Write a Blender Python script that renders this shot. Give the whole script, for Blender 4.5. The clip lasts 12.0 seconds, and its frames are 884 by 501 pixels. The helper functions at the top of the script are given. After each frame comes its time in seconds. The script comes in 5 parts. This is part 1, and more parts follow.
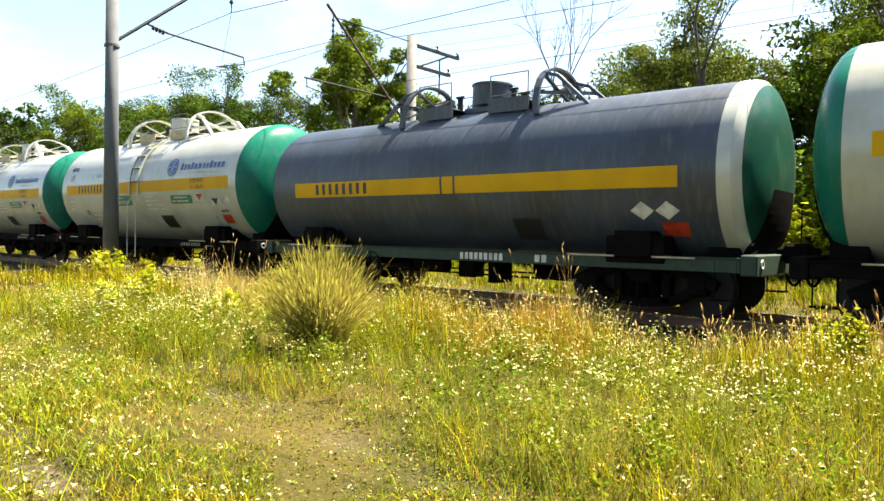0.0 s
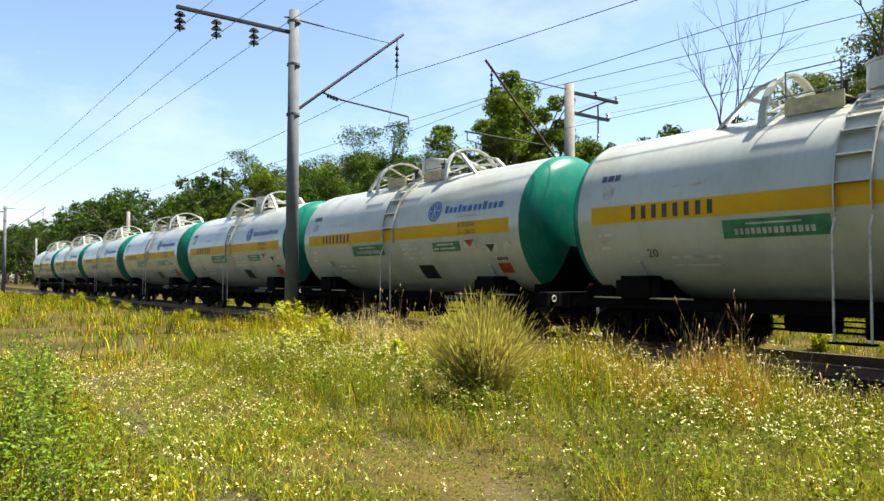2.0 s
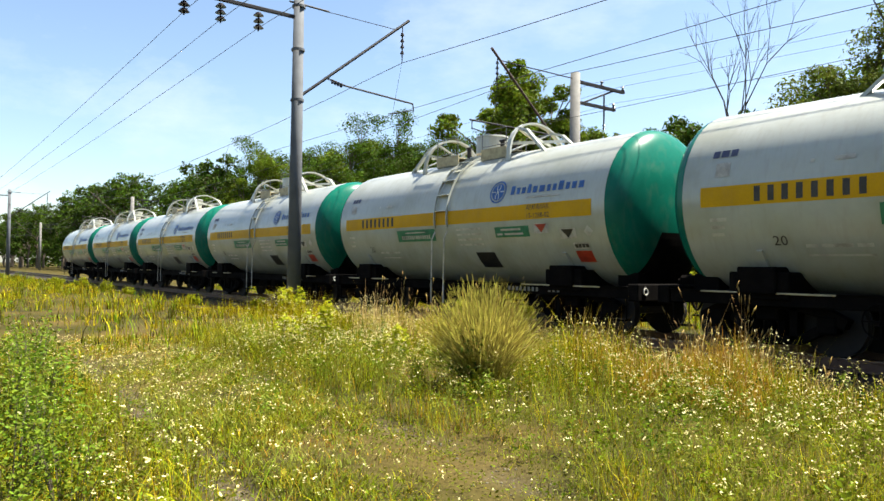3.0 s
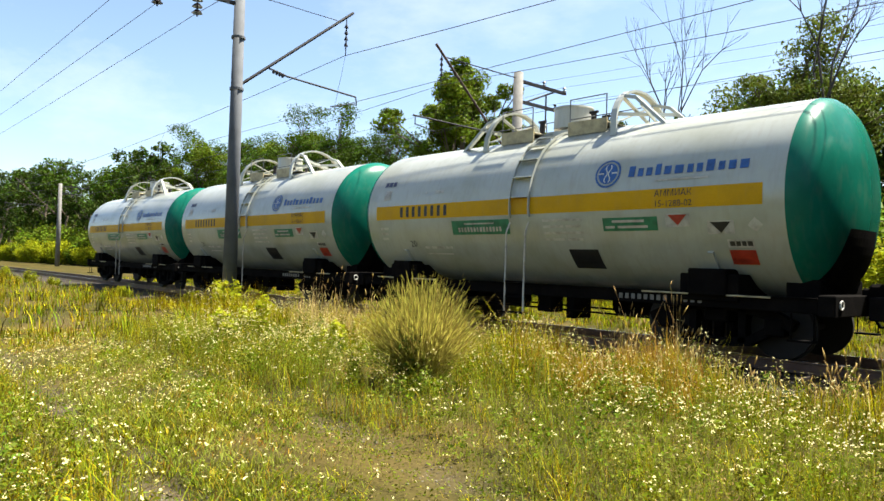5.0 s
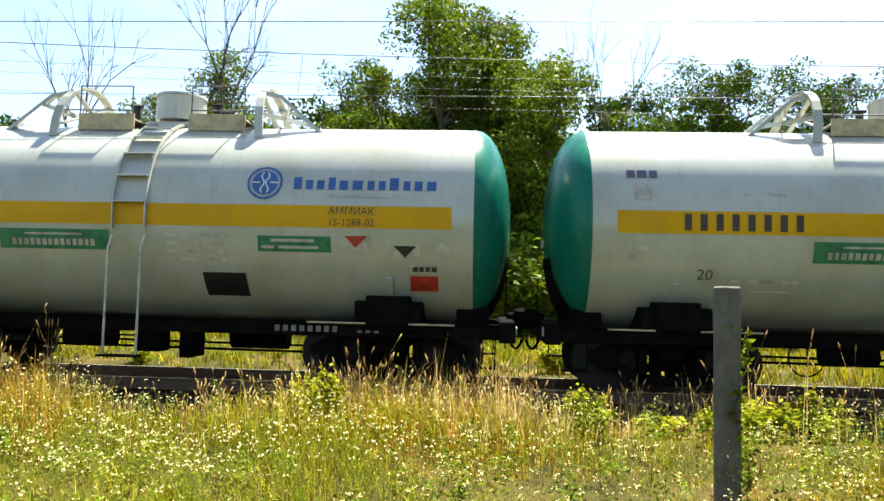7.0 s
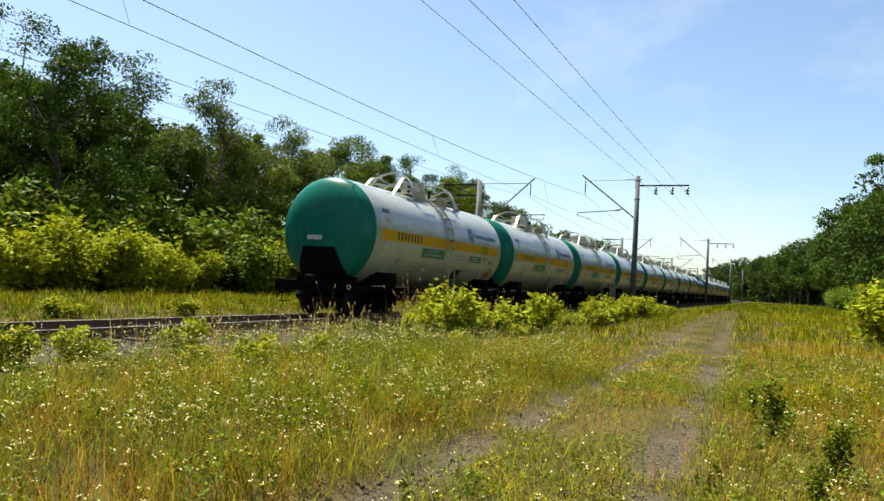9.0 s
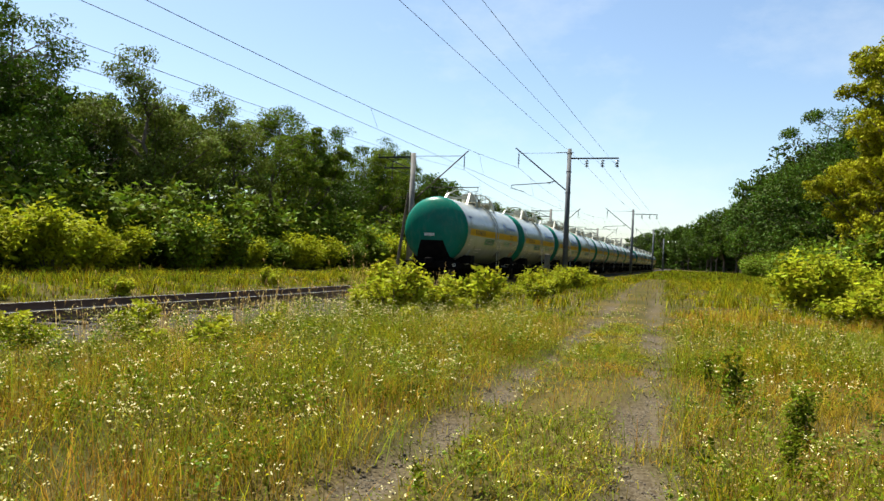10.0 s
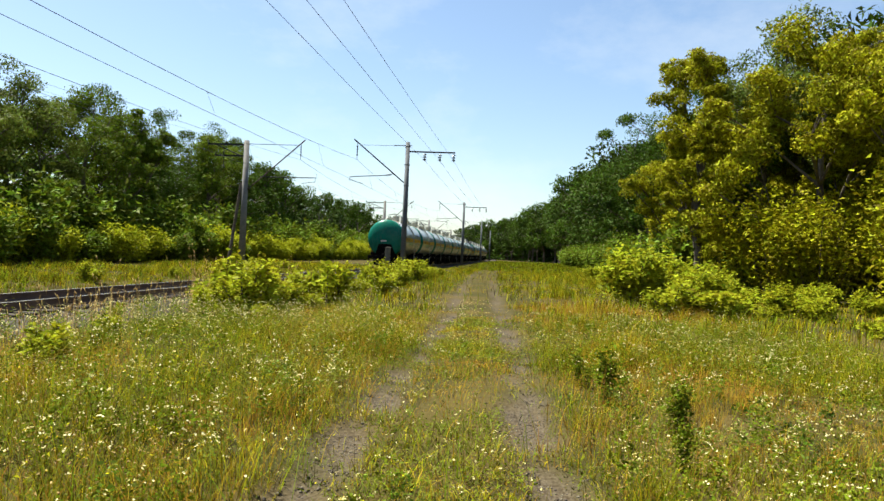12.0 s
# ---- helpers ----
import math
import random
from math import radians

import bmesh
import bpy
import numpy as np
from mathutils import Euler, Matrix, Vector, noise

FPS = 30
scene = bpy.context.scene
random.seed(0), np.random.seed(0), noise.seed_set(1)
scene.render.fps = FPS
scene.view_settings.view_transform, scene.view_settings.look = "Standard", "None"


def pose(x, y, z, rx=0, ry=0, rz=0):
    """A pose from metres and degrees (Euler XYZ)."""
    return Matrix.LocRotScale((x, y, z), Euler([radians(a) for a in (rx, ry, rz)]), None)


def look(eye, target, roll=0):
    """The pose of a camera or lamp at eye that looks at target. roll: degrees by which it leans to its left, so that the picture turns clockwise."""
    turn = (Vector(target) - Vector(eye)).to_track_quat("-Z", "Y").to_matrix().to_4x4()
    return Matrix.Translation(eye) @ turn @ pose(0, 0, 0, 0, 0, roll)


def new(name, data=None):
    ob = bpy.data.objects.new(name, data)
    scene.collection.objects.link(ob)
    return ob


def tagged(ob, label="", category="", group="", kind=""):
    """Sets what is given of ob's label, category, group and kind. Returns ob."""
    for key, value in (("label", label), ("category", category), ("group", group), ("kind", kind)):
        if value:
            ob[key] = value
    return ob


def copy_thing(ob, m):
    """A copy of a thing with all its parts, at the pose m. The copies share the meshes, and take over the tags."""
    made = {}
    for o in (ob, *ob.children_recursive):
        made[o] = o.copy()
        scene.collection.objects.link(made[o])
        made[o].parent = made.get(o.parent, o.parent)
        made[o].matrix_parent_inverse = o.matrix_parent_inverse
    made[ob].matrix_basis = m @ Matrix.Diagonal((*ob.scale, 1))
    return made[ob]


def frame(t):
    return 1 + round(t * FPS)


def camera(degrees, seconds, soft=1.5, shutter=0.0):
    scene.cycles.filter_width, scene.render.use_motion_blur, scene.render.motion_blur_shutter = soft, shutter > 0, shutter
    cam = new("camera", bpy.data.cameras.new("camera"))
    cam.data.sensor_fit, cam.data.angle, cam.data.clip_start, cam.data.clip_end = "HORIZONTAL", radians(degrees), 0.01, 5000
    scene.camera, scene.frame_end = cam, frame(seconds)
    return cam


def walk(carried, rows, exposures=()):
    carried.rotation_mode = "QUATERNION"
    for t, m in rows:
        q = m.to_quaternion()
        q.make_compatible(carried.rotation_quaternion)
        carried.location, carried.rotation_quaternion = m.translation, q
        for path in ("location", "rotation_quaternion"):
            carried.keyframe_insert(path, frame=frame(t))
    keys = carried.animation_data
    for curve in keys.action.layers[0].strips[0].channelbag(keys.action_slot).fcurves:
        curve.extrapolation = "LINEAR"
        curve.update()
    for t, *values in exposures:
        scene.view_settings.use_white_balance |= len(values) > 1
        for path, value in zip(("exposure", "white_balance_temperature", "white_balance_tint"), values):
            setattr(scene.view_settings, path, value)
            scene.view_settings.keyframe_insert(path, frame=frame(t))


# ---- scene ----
cam = camera(63.45, 12.0, soft=1.5)
PATH = [
    (0.0, pose(-0.01, -0.01, 1.27, 88.68, -0.99, 39.87)),
    (0.5, pose(0.06, -0.12, 1.25, 92.17, 0.13, 45.55)),
    (1.0, pose(0.08, -0.06, 1.30, 92.39, -0.62, 49.63)),
    (1.5, pose(-0.03, -0.01, 1.29, 91.82, 0.42, 50.24)),
    (2.0, pose(0.12, -0.11, 1.32, 92.26, -0.04, 52.76)),
    (2.5, pose(0.07, -0.07, 1.31, 91.70, -1.15, 52.33)),
    (3.0, pose(0.07, -0.05, 1.29, 91.41, -0.79, 53.02)),
    (4.8, pose(0.04, -0.02, 1.30, 90.97, -1.58, 48.78)),
    (5.0, pose(0.04, -0.01, 1.30, 91.17, -1.79, 48.27)),
    (5.5, pose(0.07, -0.01, 1.33, 91.64, -2.57, 44.17)),
    (6.0, pose(0.08, 0.10, 1.35, 91.88, -2.39, 35.01)),
    (6.5, pose(0.15, 0.20, 1.38, 92.78, -2.05, 22.37)),
    (7.0, pose(0.33, 0.25, 1.38, 93.72, -1.33, 3.54)),
    (7.2, pose(0.43, 0.32, 1.38, 93.82, -1.00, -7.64)),
    (8.8, pose(0.52, -0.07, 1.22, 92.72, -2.18, -59.49)),
    (9.0, pose(0.47, 0.03, 1.24, 92.41, -3.26, -64.90)),
    (9.5, pose(0.39, 0.29, 1.29, 89.67, -3.57, -66.42)),
    (10.0, pose(0.31, 0.46, 1.29, 90.45, -2.52, -70.58)),
    (10.5, pose(0.32, 0.74, 1.33, 90.52, -3.65, -77.36)),
    (11.0, pose(0.41, 1.00, 1.34, 90.13, -5.83, -82.47)),
    (11.5, pose(0.45, 1.14, 1.32, 90.79, -2.90, -84.43)),
    (12.0, pose(0.44, 1.09, 1.38, 90.30, -2.53, -84.12)),
]
walk(cam, PATH, [(0.0, 2.65, 7400, 8), (0.5, 2.39, 7350, 9), (1.2, 2.09, 6780, 8), (3.0, 2.02, 6760, 8), (5.5, 2.10, 6800, 8), (6.1, 2.12, 6680, 7), (6.6, 2.43, 6650, 6),
                 (7.1, 2.53, 6750, 6), (8.8, 1.67, 6600, 6), (10.5, 1.69, 6650, 6), (12.0, 1.72, 6650, 6)])

# ---------------------------------------------------------------- light
world = bpy.data.worlds.new("sky")
scene.world = world
world.use_nodes = True
SUN_EL, SUN_AZ = 63.0, 24.0          # degrees up; degrees from +Y towards +X
wn = world.node_tree.nodes
sky = wn.new("ShaderNodeTexSky")
sky.sky_type = "NISHITA"
sky.sun_disc = False
sky.sun_elevation = radians(SUN_EL)
sky.sun_rotation = radians(SUN_AZ)
sky.air_density, sky.dust_density, sky.ozone_density = 1.0, 0.9, 2.2
wn["Background"].inputs["Strength"].default_value = 0.0595
wl = world.node_tree.links
cloud_co, cloud_map, cloud, cloud_range, cloud_mix = (wn.new("ShaderNode" + k) for k in ("TexCoord", "Mapping", "TexNoise", "MapRange", "Mix"))
cloud_map.inputs["Scale"].default_value = (1.0, 1.6, 3.4)
cloud.inputs["Scale"].default_value, cloud.inputs["Detail"].default_value, cloud.inputs["Roughness"].default_value = 1.9, 7, 0.62
cloud_range.inputs[1].default_value, cloud_range.inputs[2].default_value, cloud_range.inputs[4].default_value = 0.5, 0.82, 0.45
cloud_mix.data_type = "RGBA"
cloud_mix.inputs[7].default_value = (5.6, 5.9, 6.2, 1)
wl.new(cloud_co.outputs["Generated"], cloud_map.inputs["Vector"])
wl.new(cloud_map.outputs[0], cloud.inputs["Vector"])
wl.new(cloud.outputs[0], cloud_range.inputs[0])
wl.new(cloud_range.outputs[0], cloud_mix.inputs[0])
wl.new(sky.outputs[0], cloud_mix.inputs[6])
wl.new(cloud_mix.outputs[2], wn["Background"].inputs["Color"])
sun_data = bpy.data.lights.new("sun", "SUN")
sun_data.energy, sun_data.angle, sun_data.color = 5.0, radians(0.53), (1.0, 0.95, 0.86)
sun = new("sun", sun_data)
sd = Vector((math.sin(radians(SUN_AZ)) * math.cos(radians(SUN_EL)), math.cos(radians(SUN_AZ)) * math.cos(radians(SUN_EL)), math.sin(radians(SUN_EL))))
sun.matrix_world = look(sd * 200, (0, 0, 0))

# ---------------------------------------------------------------- plan
TRACK_Y = 12.23        # middle of the track; rail heads are at z = 0
GROUND_Z = -0.25
CAR = 12.02            # length over couplers
TANK_R, TANK_Z = 1.62, 2.545
SPEED, TRAIN_0 = 14.293, -108.929 + 3.85   # middle of the rearmost wagon at 0 s
rng = np.random.default_rng(7)


# ---------------------------------------------------------------- materials
def mat(name, colour, rough=0.7, metal=0.0, vary=0.15, scale=6.0, fine=60.0, bump=0.15, tint=None, island=0.0, random_ob=0.0, spec=0.4, streaks=0.0, trans=0.0):
    """A surface with two scales of variation, a second tint in patches, and fine relief."""
    m = bpy.data.materials.new(name)
    m.use_nodes = True
    n, l = m.node_tree.nodes, m.node_tree.links
    b = n["Principled BSDF"]
    b.inputs["Roughness"].default_value = rough
    b.inputs["Metallic"].default_value = metal
    b.inputs["Specular IOR Level"].default_value = spec
    co = n.new("ShaderNodeTexCoord")
    big, small = n.new("ShaderNodeTexNoise"), n.new("ShaderNodeTexNoise")
    big.inputs["Scale"].default_value, big.inputs["Detail"].default_value = scale, 4
    small.inputs["Scale"].default_value, small.inputs["Detail"].default_value = fine, 3
    for x in (big, small):
        l.new(co.outputs["Object"], x.inputs["Vector"])
    mix = n.new("ShaderNodeMix")
    mix.data_type = "RGBA"
    mix.inputs[6].default_value = (*colour, 1)
    mix.inputs[7].default_value = (*(tint or [c * 0.6 for c in colour]), 1)
    ramp = n.new("ShaderNodeMapRange")
    ramp.inputs[1].default_value, ramp.inputs[2].default_value = 0.42, 0.68
    l.new(big.outputs[0], ramp.inputs[0])
    l.new(ramp.outputs[0], mix.inputs[0])
    hsv = n.new("ShaderNodeHueSaturation")
    l.new(mix.outputs[2], hsv.inputs["Color"])
    val = n.new("ShaderNodeMapRange")
    val.inputs[3].default_value, val.inputs[4].default_value = 1 - vary, 1 + vary
    l.new(small.outputs[0], val.inputs[0])
    last = val.outputs[0]
    if island or random_ob:
        geo = n.new("ShaderNodeNewGeometry") if island else n.new("ShaderNodeObjectInfo")
        r2 = n.new("ShaderNodeMapRange")
        k = island or random_ob
        r2.inputs[3].default_value, r2.inputs[4].default_value = 1 - k, 1 + k
        l.new(geo.outputs["Random Per Island" if island else "Random"], r2.inputs[0])
        mul = n.new("ShaderNodeMath")
        mul.operation = "MULTIPLY"
        l.new(last, mul.inputs[0])
        l.new(r2.outputs[0], mul.inputs[1])
        last = mul.outputs[0]
        r3 = n.new("ShaderNodeMapRange")
        r3.inputs[3].default_value, r3.inputs[4].default_value = 0.5 - k * 0.05, 0.5 + k * 0.05
        l.new(geo.outputs["Random Per Island" if island else "Random"], r3.inputs[0])
        l.new(r3.outputs[0], hsv.inputs["Hue"])
    l.new(last, hsv.inputs["Value"])
    colour_out = hsv.outputs[0]
    if streaks:
        st = n.new("ShaderNodeTexNoise")
        mp = n.new("ShaderNodeMapping")
        mp.inputs["Scale"].default_value = (2.4, 0.8, 0.45)
        l.new(co.outputs["Object"], mp.inputs["Vector"])
        l.new(mp.outputs[0], st.inputs["Vector"])
        st.inputs["Detail"].default_value = 6
        rs = n.new("ShaderNodeMapRange")
        rs.inputs[1].default_value, rs.inputs[2].default_value, rs.inputs[4].default_value = 0.5, 0.75, streaks
        l.new(st.outputs[0], rs.inputs[0])
        dm = n.new("ShaderNodeMix")
        dm.data_type = "RGBA"
        dm.inputs[7].default_value = (0.20, 0.16, 0.12, 1)
        l.new(rs.outputs[0], dm.inputs[0])
        l.new(colour_out, dm.inputs[6])
        colour_out = dm.outputs[2]
    l.new(colour_out, b.inputs["Base Color"])
    if bump:
        bp = n.new("ShaderNodeBump")
        bp.inputs["Strength"].default_value, bp.inputs["Distance"].default_value = bump, 0.02
        l.new(small.outputs[0], bp.inputs["Height"])
        l.new(bp.outputs[0], b.inputs["Normal"])
    if trans:
        tr = n.new("ShaderNodeBsdfTranslucent")
        l.new(colour_out, tr.inputs["Color"])
        ms = n.new("ShaderNodeMixShader")
        ms.inputs[0].default_value = trans
        l.new(b.outputs[0], ms.inputs[1])
        l.new(tr.outputs[0], ms.inputs[2])
        l.new(ms.outputs[0], n["Material Output"].inputs["Surface"])
    return m


M = dict(
    white=mat("white_tank_paint", (0.34, 0.355, 0.32), 0.24, vary=0.05, scale=0.9, fine=9, bump=0.02, tint=(0.275, 0.285, 0.235), streaks=0.18, spec=0.8),
    grey=mat("grey_tank_paint", (0.034, 0.047, 0.066), 0.38, vary=0.1, scale=0.8, fine=12, bump=0.03, tint=(0.023, 0.028, 0.034), streaks=0.2, spec=0.35),
    green=mat("green_end_paint", (0.004, 0.118, 0.08), 0.27, vary=0.08, scale=1.2, fine=14, bump=0.03, tint=(0.003, 0.088, 0.06), streaks=0.12, spec=0.15),
    # streaky copy of the green end paint, darkened for a dome in shade
    green_dark=mat("shaded_green_end_paint", (0.003, 0.062, 0.04), 0.35, vary=0.15, scale=1.2, fine=14, bump=0.05, tint=(0.003, 0.035, 0.024), streaks=0.2, spec=0.4),
    yellow=mat("yellow_band_paint", (0.5, 0.275, 0.006), 0.5, vary=0.1, scale=1.5, fine=30, bump=0.02, tint=(0.42, 0.23, 0.008), streaks=0.1, spec=0.1),
    panel=mat("green_panel_paint", (0.018, 0.15, 0.07), 0.5, vary=0.1, bump=0.02),
    blue=mat("blue_sign_paint", (0.022, 0.09, 0.28), 0.5, vary=0.1, bump=0.02),
    blue_mark=mat("dark_blue_lettering_paint", (0.05, 0.06, 0.12), 0.6, vary=0.2, bump=0.0),
    red=mat("red_sign_paint", (0.34, 0.03, 0.014), 0.5, vary=0.15, bump=0.02),
    black=mat("black_sign_paint", (0.012, 0.012, 0.014), 0.5, vary=0.2, bump=0.02),
    mark=mat("dark_lettering_paint", (0.04, 0.035, 0.03), 0.6, vary=0.2, bump=0.0),
    faint=mat("faded_lettering_paint", (0.38, 0.36, 0.32), 0.6, vary=0.2, bump=0.0),
    dim=mat("grimy_lettering_paint", (0.15, 0.145, 0.135), 0.7, vary=0.2, bump=0.0),
    pale=mat("pale_lettering_paint", (0.5, 0.5, 0.46), 0.6, vary=0.1, bump=0.0),
    # grimy steel, its base colour lowered further to hold the undercarriage's shade
    under=mat("shade_black_grimy_steel", (0.004, 0.0037, 0.0036), 0.85, vary=0.3, scale=4, fine=40, bump=0.2, tint=(0.007, 0.006, 0.0055), spec=0.02),
    frame_green=mat("dark_green_frame_paint", (0.005, 0.026, 0.014), 0.6, vary=0.2, bump=0.05),
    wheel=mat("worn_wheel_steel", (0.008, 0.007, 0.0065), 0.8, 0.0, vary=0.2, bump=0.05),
    deck=mat("walkway_ochre_paint", (0.413, 0.352, 0.21), 0.6, vary=0.15, bump=0.05),
    concrete_pale=mat("pale_weathered_concrete", (0.15, 0.147, 0.138), 0.85, vary=0.15, scale=2.5, fine=45, bump=0.25, tint=(0.105, 0.102, 0.096)),
    concrete=mat("weathered_concrete", (0.085, 0.093, 0.104), 0.85, vary=0.15, scale=2.5, fine=45, bump=0.25, tint=(0.064, 0.07, 0.078)),
    post=mat("lichened_dark_concrete", (0.10, 0.093, 0.075), 0.9, vary=0.25, scale=6, fine=40, bump=0.4, tint=(0.06, 0.055, 0.045)),
    steel=mat("dark_painted_steel", (0.022, 0.022, 0.025), 0.6, 0.0, vary=0.2, bump=0.05, spec=0.15),
    rust=mat("rusty_steel", (0.05, 0.03, 0.024), 0.8, vary=0.25, bump=0.1),
    wire=mat("copper_wire_dull", (0.05, 0.05, 0.05), 0.5, 0.5, vary=0.1, bump=0.0),
    insulator=mat("brown_porcelain", (0.012, 0.009, 0.011), 0.25, vary=0.1, bump=0.0, spec=0.2),
    rail=mat("rail_rust", (0.11, 0.065, 0.045), 0.75, vary=0.2, scale=3, bump=0.1),
    railtop=mat("polished_rail_head", (0.75, 0.73, 0.70), 0.25, 0.9, vary=0.1, bump=0.02),
    sleeper=mat("tarred_sleeper_wood", (0.048, 0.0384, 0.032), 0.85, vary=0.3, scale=5, fine=50, bump=0.4, random_ob=0.3, spec=0.1),
    ballast=mat("dirty_ballast_stone", (0.03, 0.025, 0.02), 0.9, vary=0.45, scale=1.5, fine=22, bump=0.9, tint=(0.05, 0.042, 0.033), spec=0.1),
    gravel=mat("pale_gravel", (0.1, 0.085, 0.062), 0.9, vary=0.3, scale=8, fine=60, bump=0.3, tint=(0.055, 0.046, 0.033), island=0.4, spec=0.1),
    bark=mat("grey_brown_bark", (0.11, 0.09, 0.07), 0.9, vary=0.3, scale=3, fine=25, bump=0.5, spec=0.1),
    deadwood=mat("bleached_dead_wood", (0.05, 0.044, 0.04), 0.9, vary=0.2, bump=0.3),
    leaf_a=mat("oak_leaves", (0.053, 0.09, 0.006), 0.55, vary=0.2, scale=0.35, fine=3, bump=0, tint=(0.03, 0.053, 0.004), island=0.6, trans=0.25, spec=0.05),
    leaf_b=mat("elm_leaves", (0.105, 0.142, 0.009), 0.55, vary=0.2, scale=0.35, fine=3, bump=0, tint=(0.055, 0.085, 0.006), island=0.6, trans=0.3, spec=0.05),
    leaf_c=mat("olive_willow_leaves", (0.1, 0.125, 0.017), 0.55, vary=0.2, scale=0.35, fine=3, bump=0, tint=(0.058, 0.078, 0.011), island=0.6, trans=0.3, spec=0.05),
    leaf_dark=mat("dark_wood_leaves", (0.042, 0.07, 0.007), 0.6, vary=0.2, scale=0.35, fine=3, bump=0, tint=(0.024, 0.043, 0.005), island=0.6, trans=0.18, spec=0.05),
    leaf_hedge=mat("thicket_leaves", (0.25, 0.265, 0.01), 0.55, vary=0.2, scale=0.5, fine=3, bump=0, tint=(0.15, 0.185, 0.008), island=0.4, trans=0.35, spec=0.03),
    weed_green=mat("fresh_weed_leaves", (0.105, 0.155, 0.012), 0.55, vary=0.2, scale=2.0, fine=8, bump=0, tint=(0.14, 0.16, 0.01), island=0.5, trans=0.35, spec=0.08),
    leaf_gold=mat("yellow_green_leaves", (0.25, 0.235, 0.007), 0.55, vary=0.2, scale=0.5, fine=3, bump=0, tint=(0.13, 0.135, 0.005), island=0.6, trans=0.22, spec=0.03),
    leaf_bright=mat("bright_ash_leaves", (0.27, 0.275, 0.013), 0.5, vary=0.2, scale=1.0, fine=6, bump=0, tint=(0.14, 0.18, 0.011), island=0.5, trans=0.38, spec=0.02),
    grass=mat("green_grass_blades", (0.095, 0.118, 0.005), 0.6, vary=0.45, scale=2.6, fine=2, bump=0, tint=(0.185, 0.15, 0.006), island=0.95, trans=0.3, spec=0.015),
    grass_yellow=mat("yellowing_grass_blades", (0.295, 0.21, 0.009), 0.6, vary=0.35, scale=2.6, fine=3, bump=0, tint=(0.2, 0.17, 0.007), island=0.85, trans=0.32, spec=0.015),
    sage=mat("pale_sage_grass", (0.14, 0.152, 0.022), 0.7, vary=0.3, scale=2.6, fine=4, bump=0, tint=(0.175, 0.172, 0.032), island=0.6, trans=0.3, spec=0.015),
    straw=mat("dry_straw_stalks", (0.436, 0.317, 0.132), 0.7, vary=0.2, scale=0.8, fine=4, bump=0, tint=(0.33, 0.224, 0.0858), island=0.3, trans=0.5, spec=0.015),
    rufous=mat("rust_brown_dry_grass", (0.3, 0.155, 0.02), 0.7, vary=0.2, scale=0.7, fine=4, bump=0, tint=(0.25, 0.175, 0.018), island=0.5, trans=0.35, spec=0.015),
    tuft=mat("pale_tussock_stalks", (0.22, 0.205, 0.035), 0.6, vary=0.2, scale=2.0, fine=8, bump=0, tint=(0.16, 0.17, 0.025), island=0.5, trans=0.4, spec=0.015),
    plume=mat("yellow_green_grass_plumes", (0.29, 0.245, 0.05), 0.6, vary=0.2, scale=2.0, fine=8, bump=0, tint=(0.22, 0.2, 0.04), island=0.5, trans=0.6, spec=0.015),
    petal=mat("white_petals", (0.66, 0.6, 0.32), 0.6, vary=0.08, bump=0, trans=0.3, tint=(0.5, 0.44, 0.15), spec=0.06),
    herb=mat("dull_green_herb", (0.085, 0.115, 0.006), 0.6, vary=0.2, scale=0.6, fine=4, bump=0, tint=(0.135, 0.15, 0.009), island=0.6, trans=0.4, spec=0.015),
)


def ground_material():
    """Dry meadow soil with thatch, bare grey dirt along two wheel ruts and gravelly patches."""
    m = mat("meadow_soil", (0.0358, 0.0325, 0.00975), 0.95, vary=0.5, scale=0.5, fine=16, bump=0.8, tint=(0.0715, 0.052, 0.0163), spec=0.03)
    n, l = m.node_tree.nodes, m.node_tree.links
    b = n["Principled BSDF"]
    base = b.inputs["Base Color"].links[0].from_socket
    at = n.new("ShaderNodeAttribute")
    at.attribute_name = "bare"
    no = n.new("ShaderNodeTexNoise")
    no.inputs["Scale"].default_value, no.inputs["Detail"].default_value = 30, 4
    cr = n.new("ShaderNodeValToRGB")
    cr.color_ramp.elements[0].color, cr.color_ramp.elements[0].position = (0.035, 0.026, 0.016, 1), 0.35
    cr.color_ramp.elements[1].color, cr.color_ramp.elements[1].position = (0.095, 0.078, 0.052, 1), 0.72
    co = n.new("ShaderNodeTexCoord")
    l.new(co.outputs["Object"], no.inputs["Vector"])
    l.new(no.outputs[0], cr.inputs[0])
    mx = n.new("ShaderNodeMix")
    mx.data_type = "RGBA"
    l.new(at.outputs["Fac"], mx.inputs[0])
    l.new(base, mx.inputs[6])
    l.new(cr.outputs[0], mx.inputs[7])
    l.new(mx.outputs[2], b.inputs["Base Color"])
    return m


# ---------------------------------------------------------------- mesh helpers
def mesh_of(bm, name, material, smooth=False):
    me = bpy.data.meshes.new(name)
    bm.normal_update()
    bm.to_mesh(me)
    bm.free()
    for x in (material if isinstance(material, (list, tuple)) else [material]):
        me.materials.append(x)
    if smooth:
        me.polygons.foreach_set("use_smooth", [True] * len(me.polygons))
    return me


def part(name, bm, material, parent, label="", smooth=False):
    ob = new(name, mesh_of(bm, name, material, smooth))
    ob.parent = parent
    if label:
        ob["label"] = label
    return ob


def empty(name, m=None):
    ob = new(name)
    if m is not None:
        ob.matrix_basis = m
    return ob


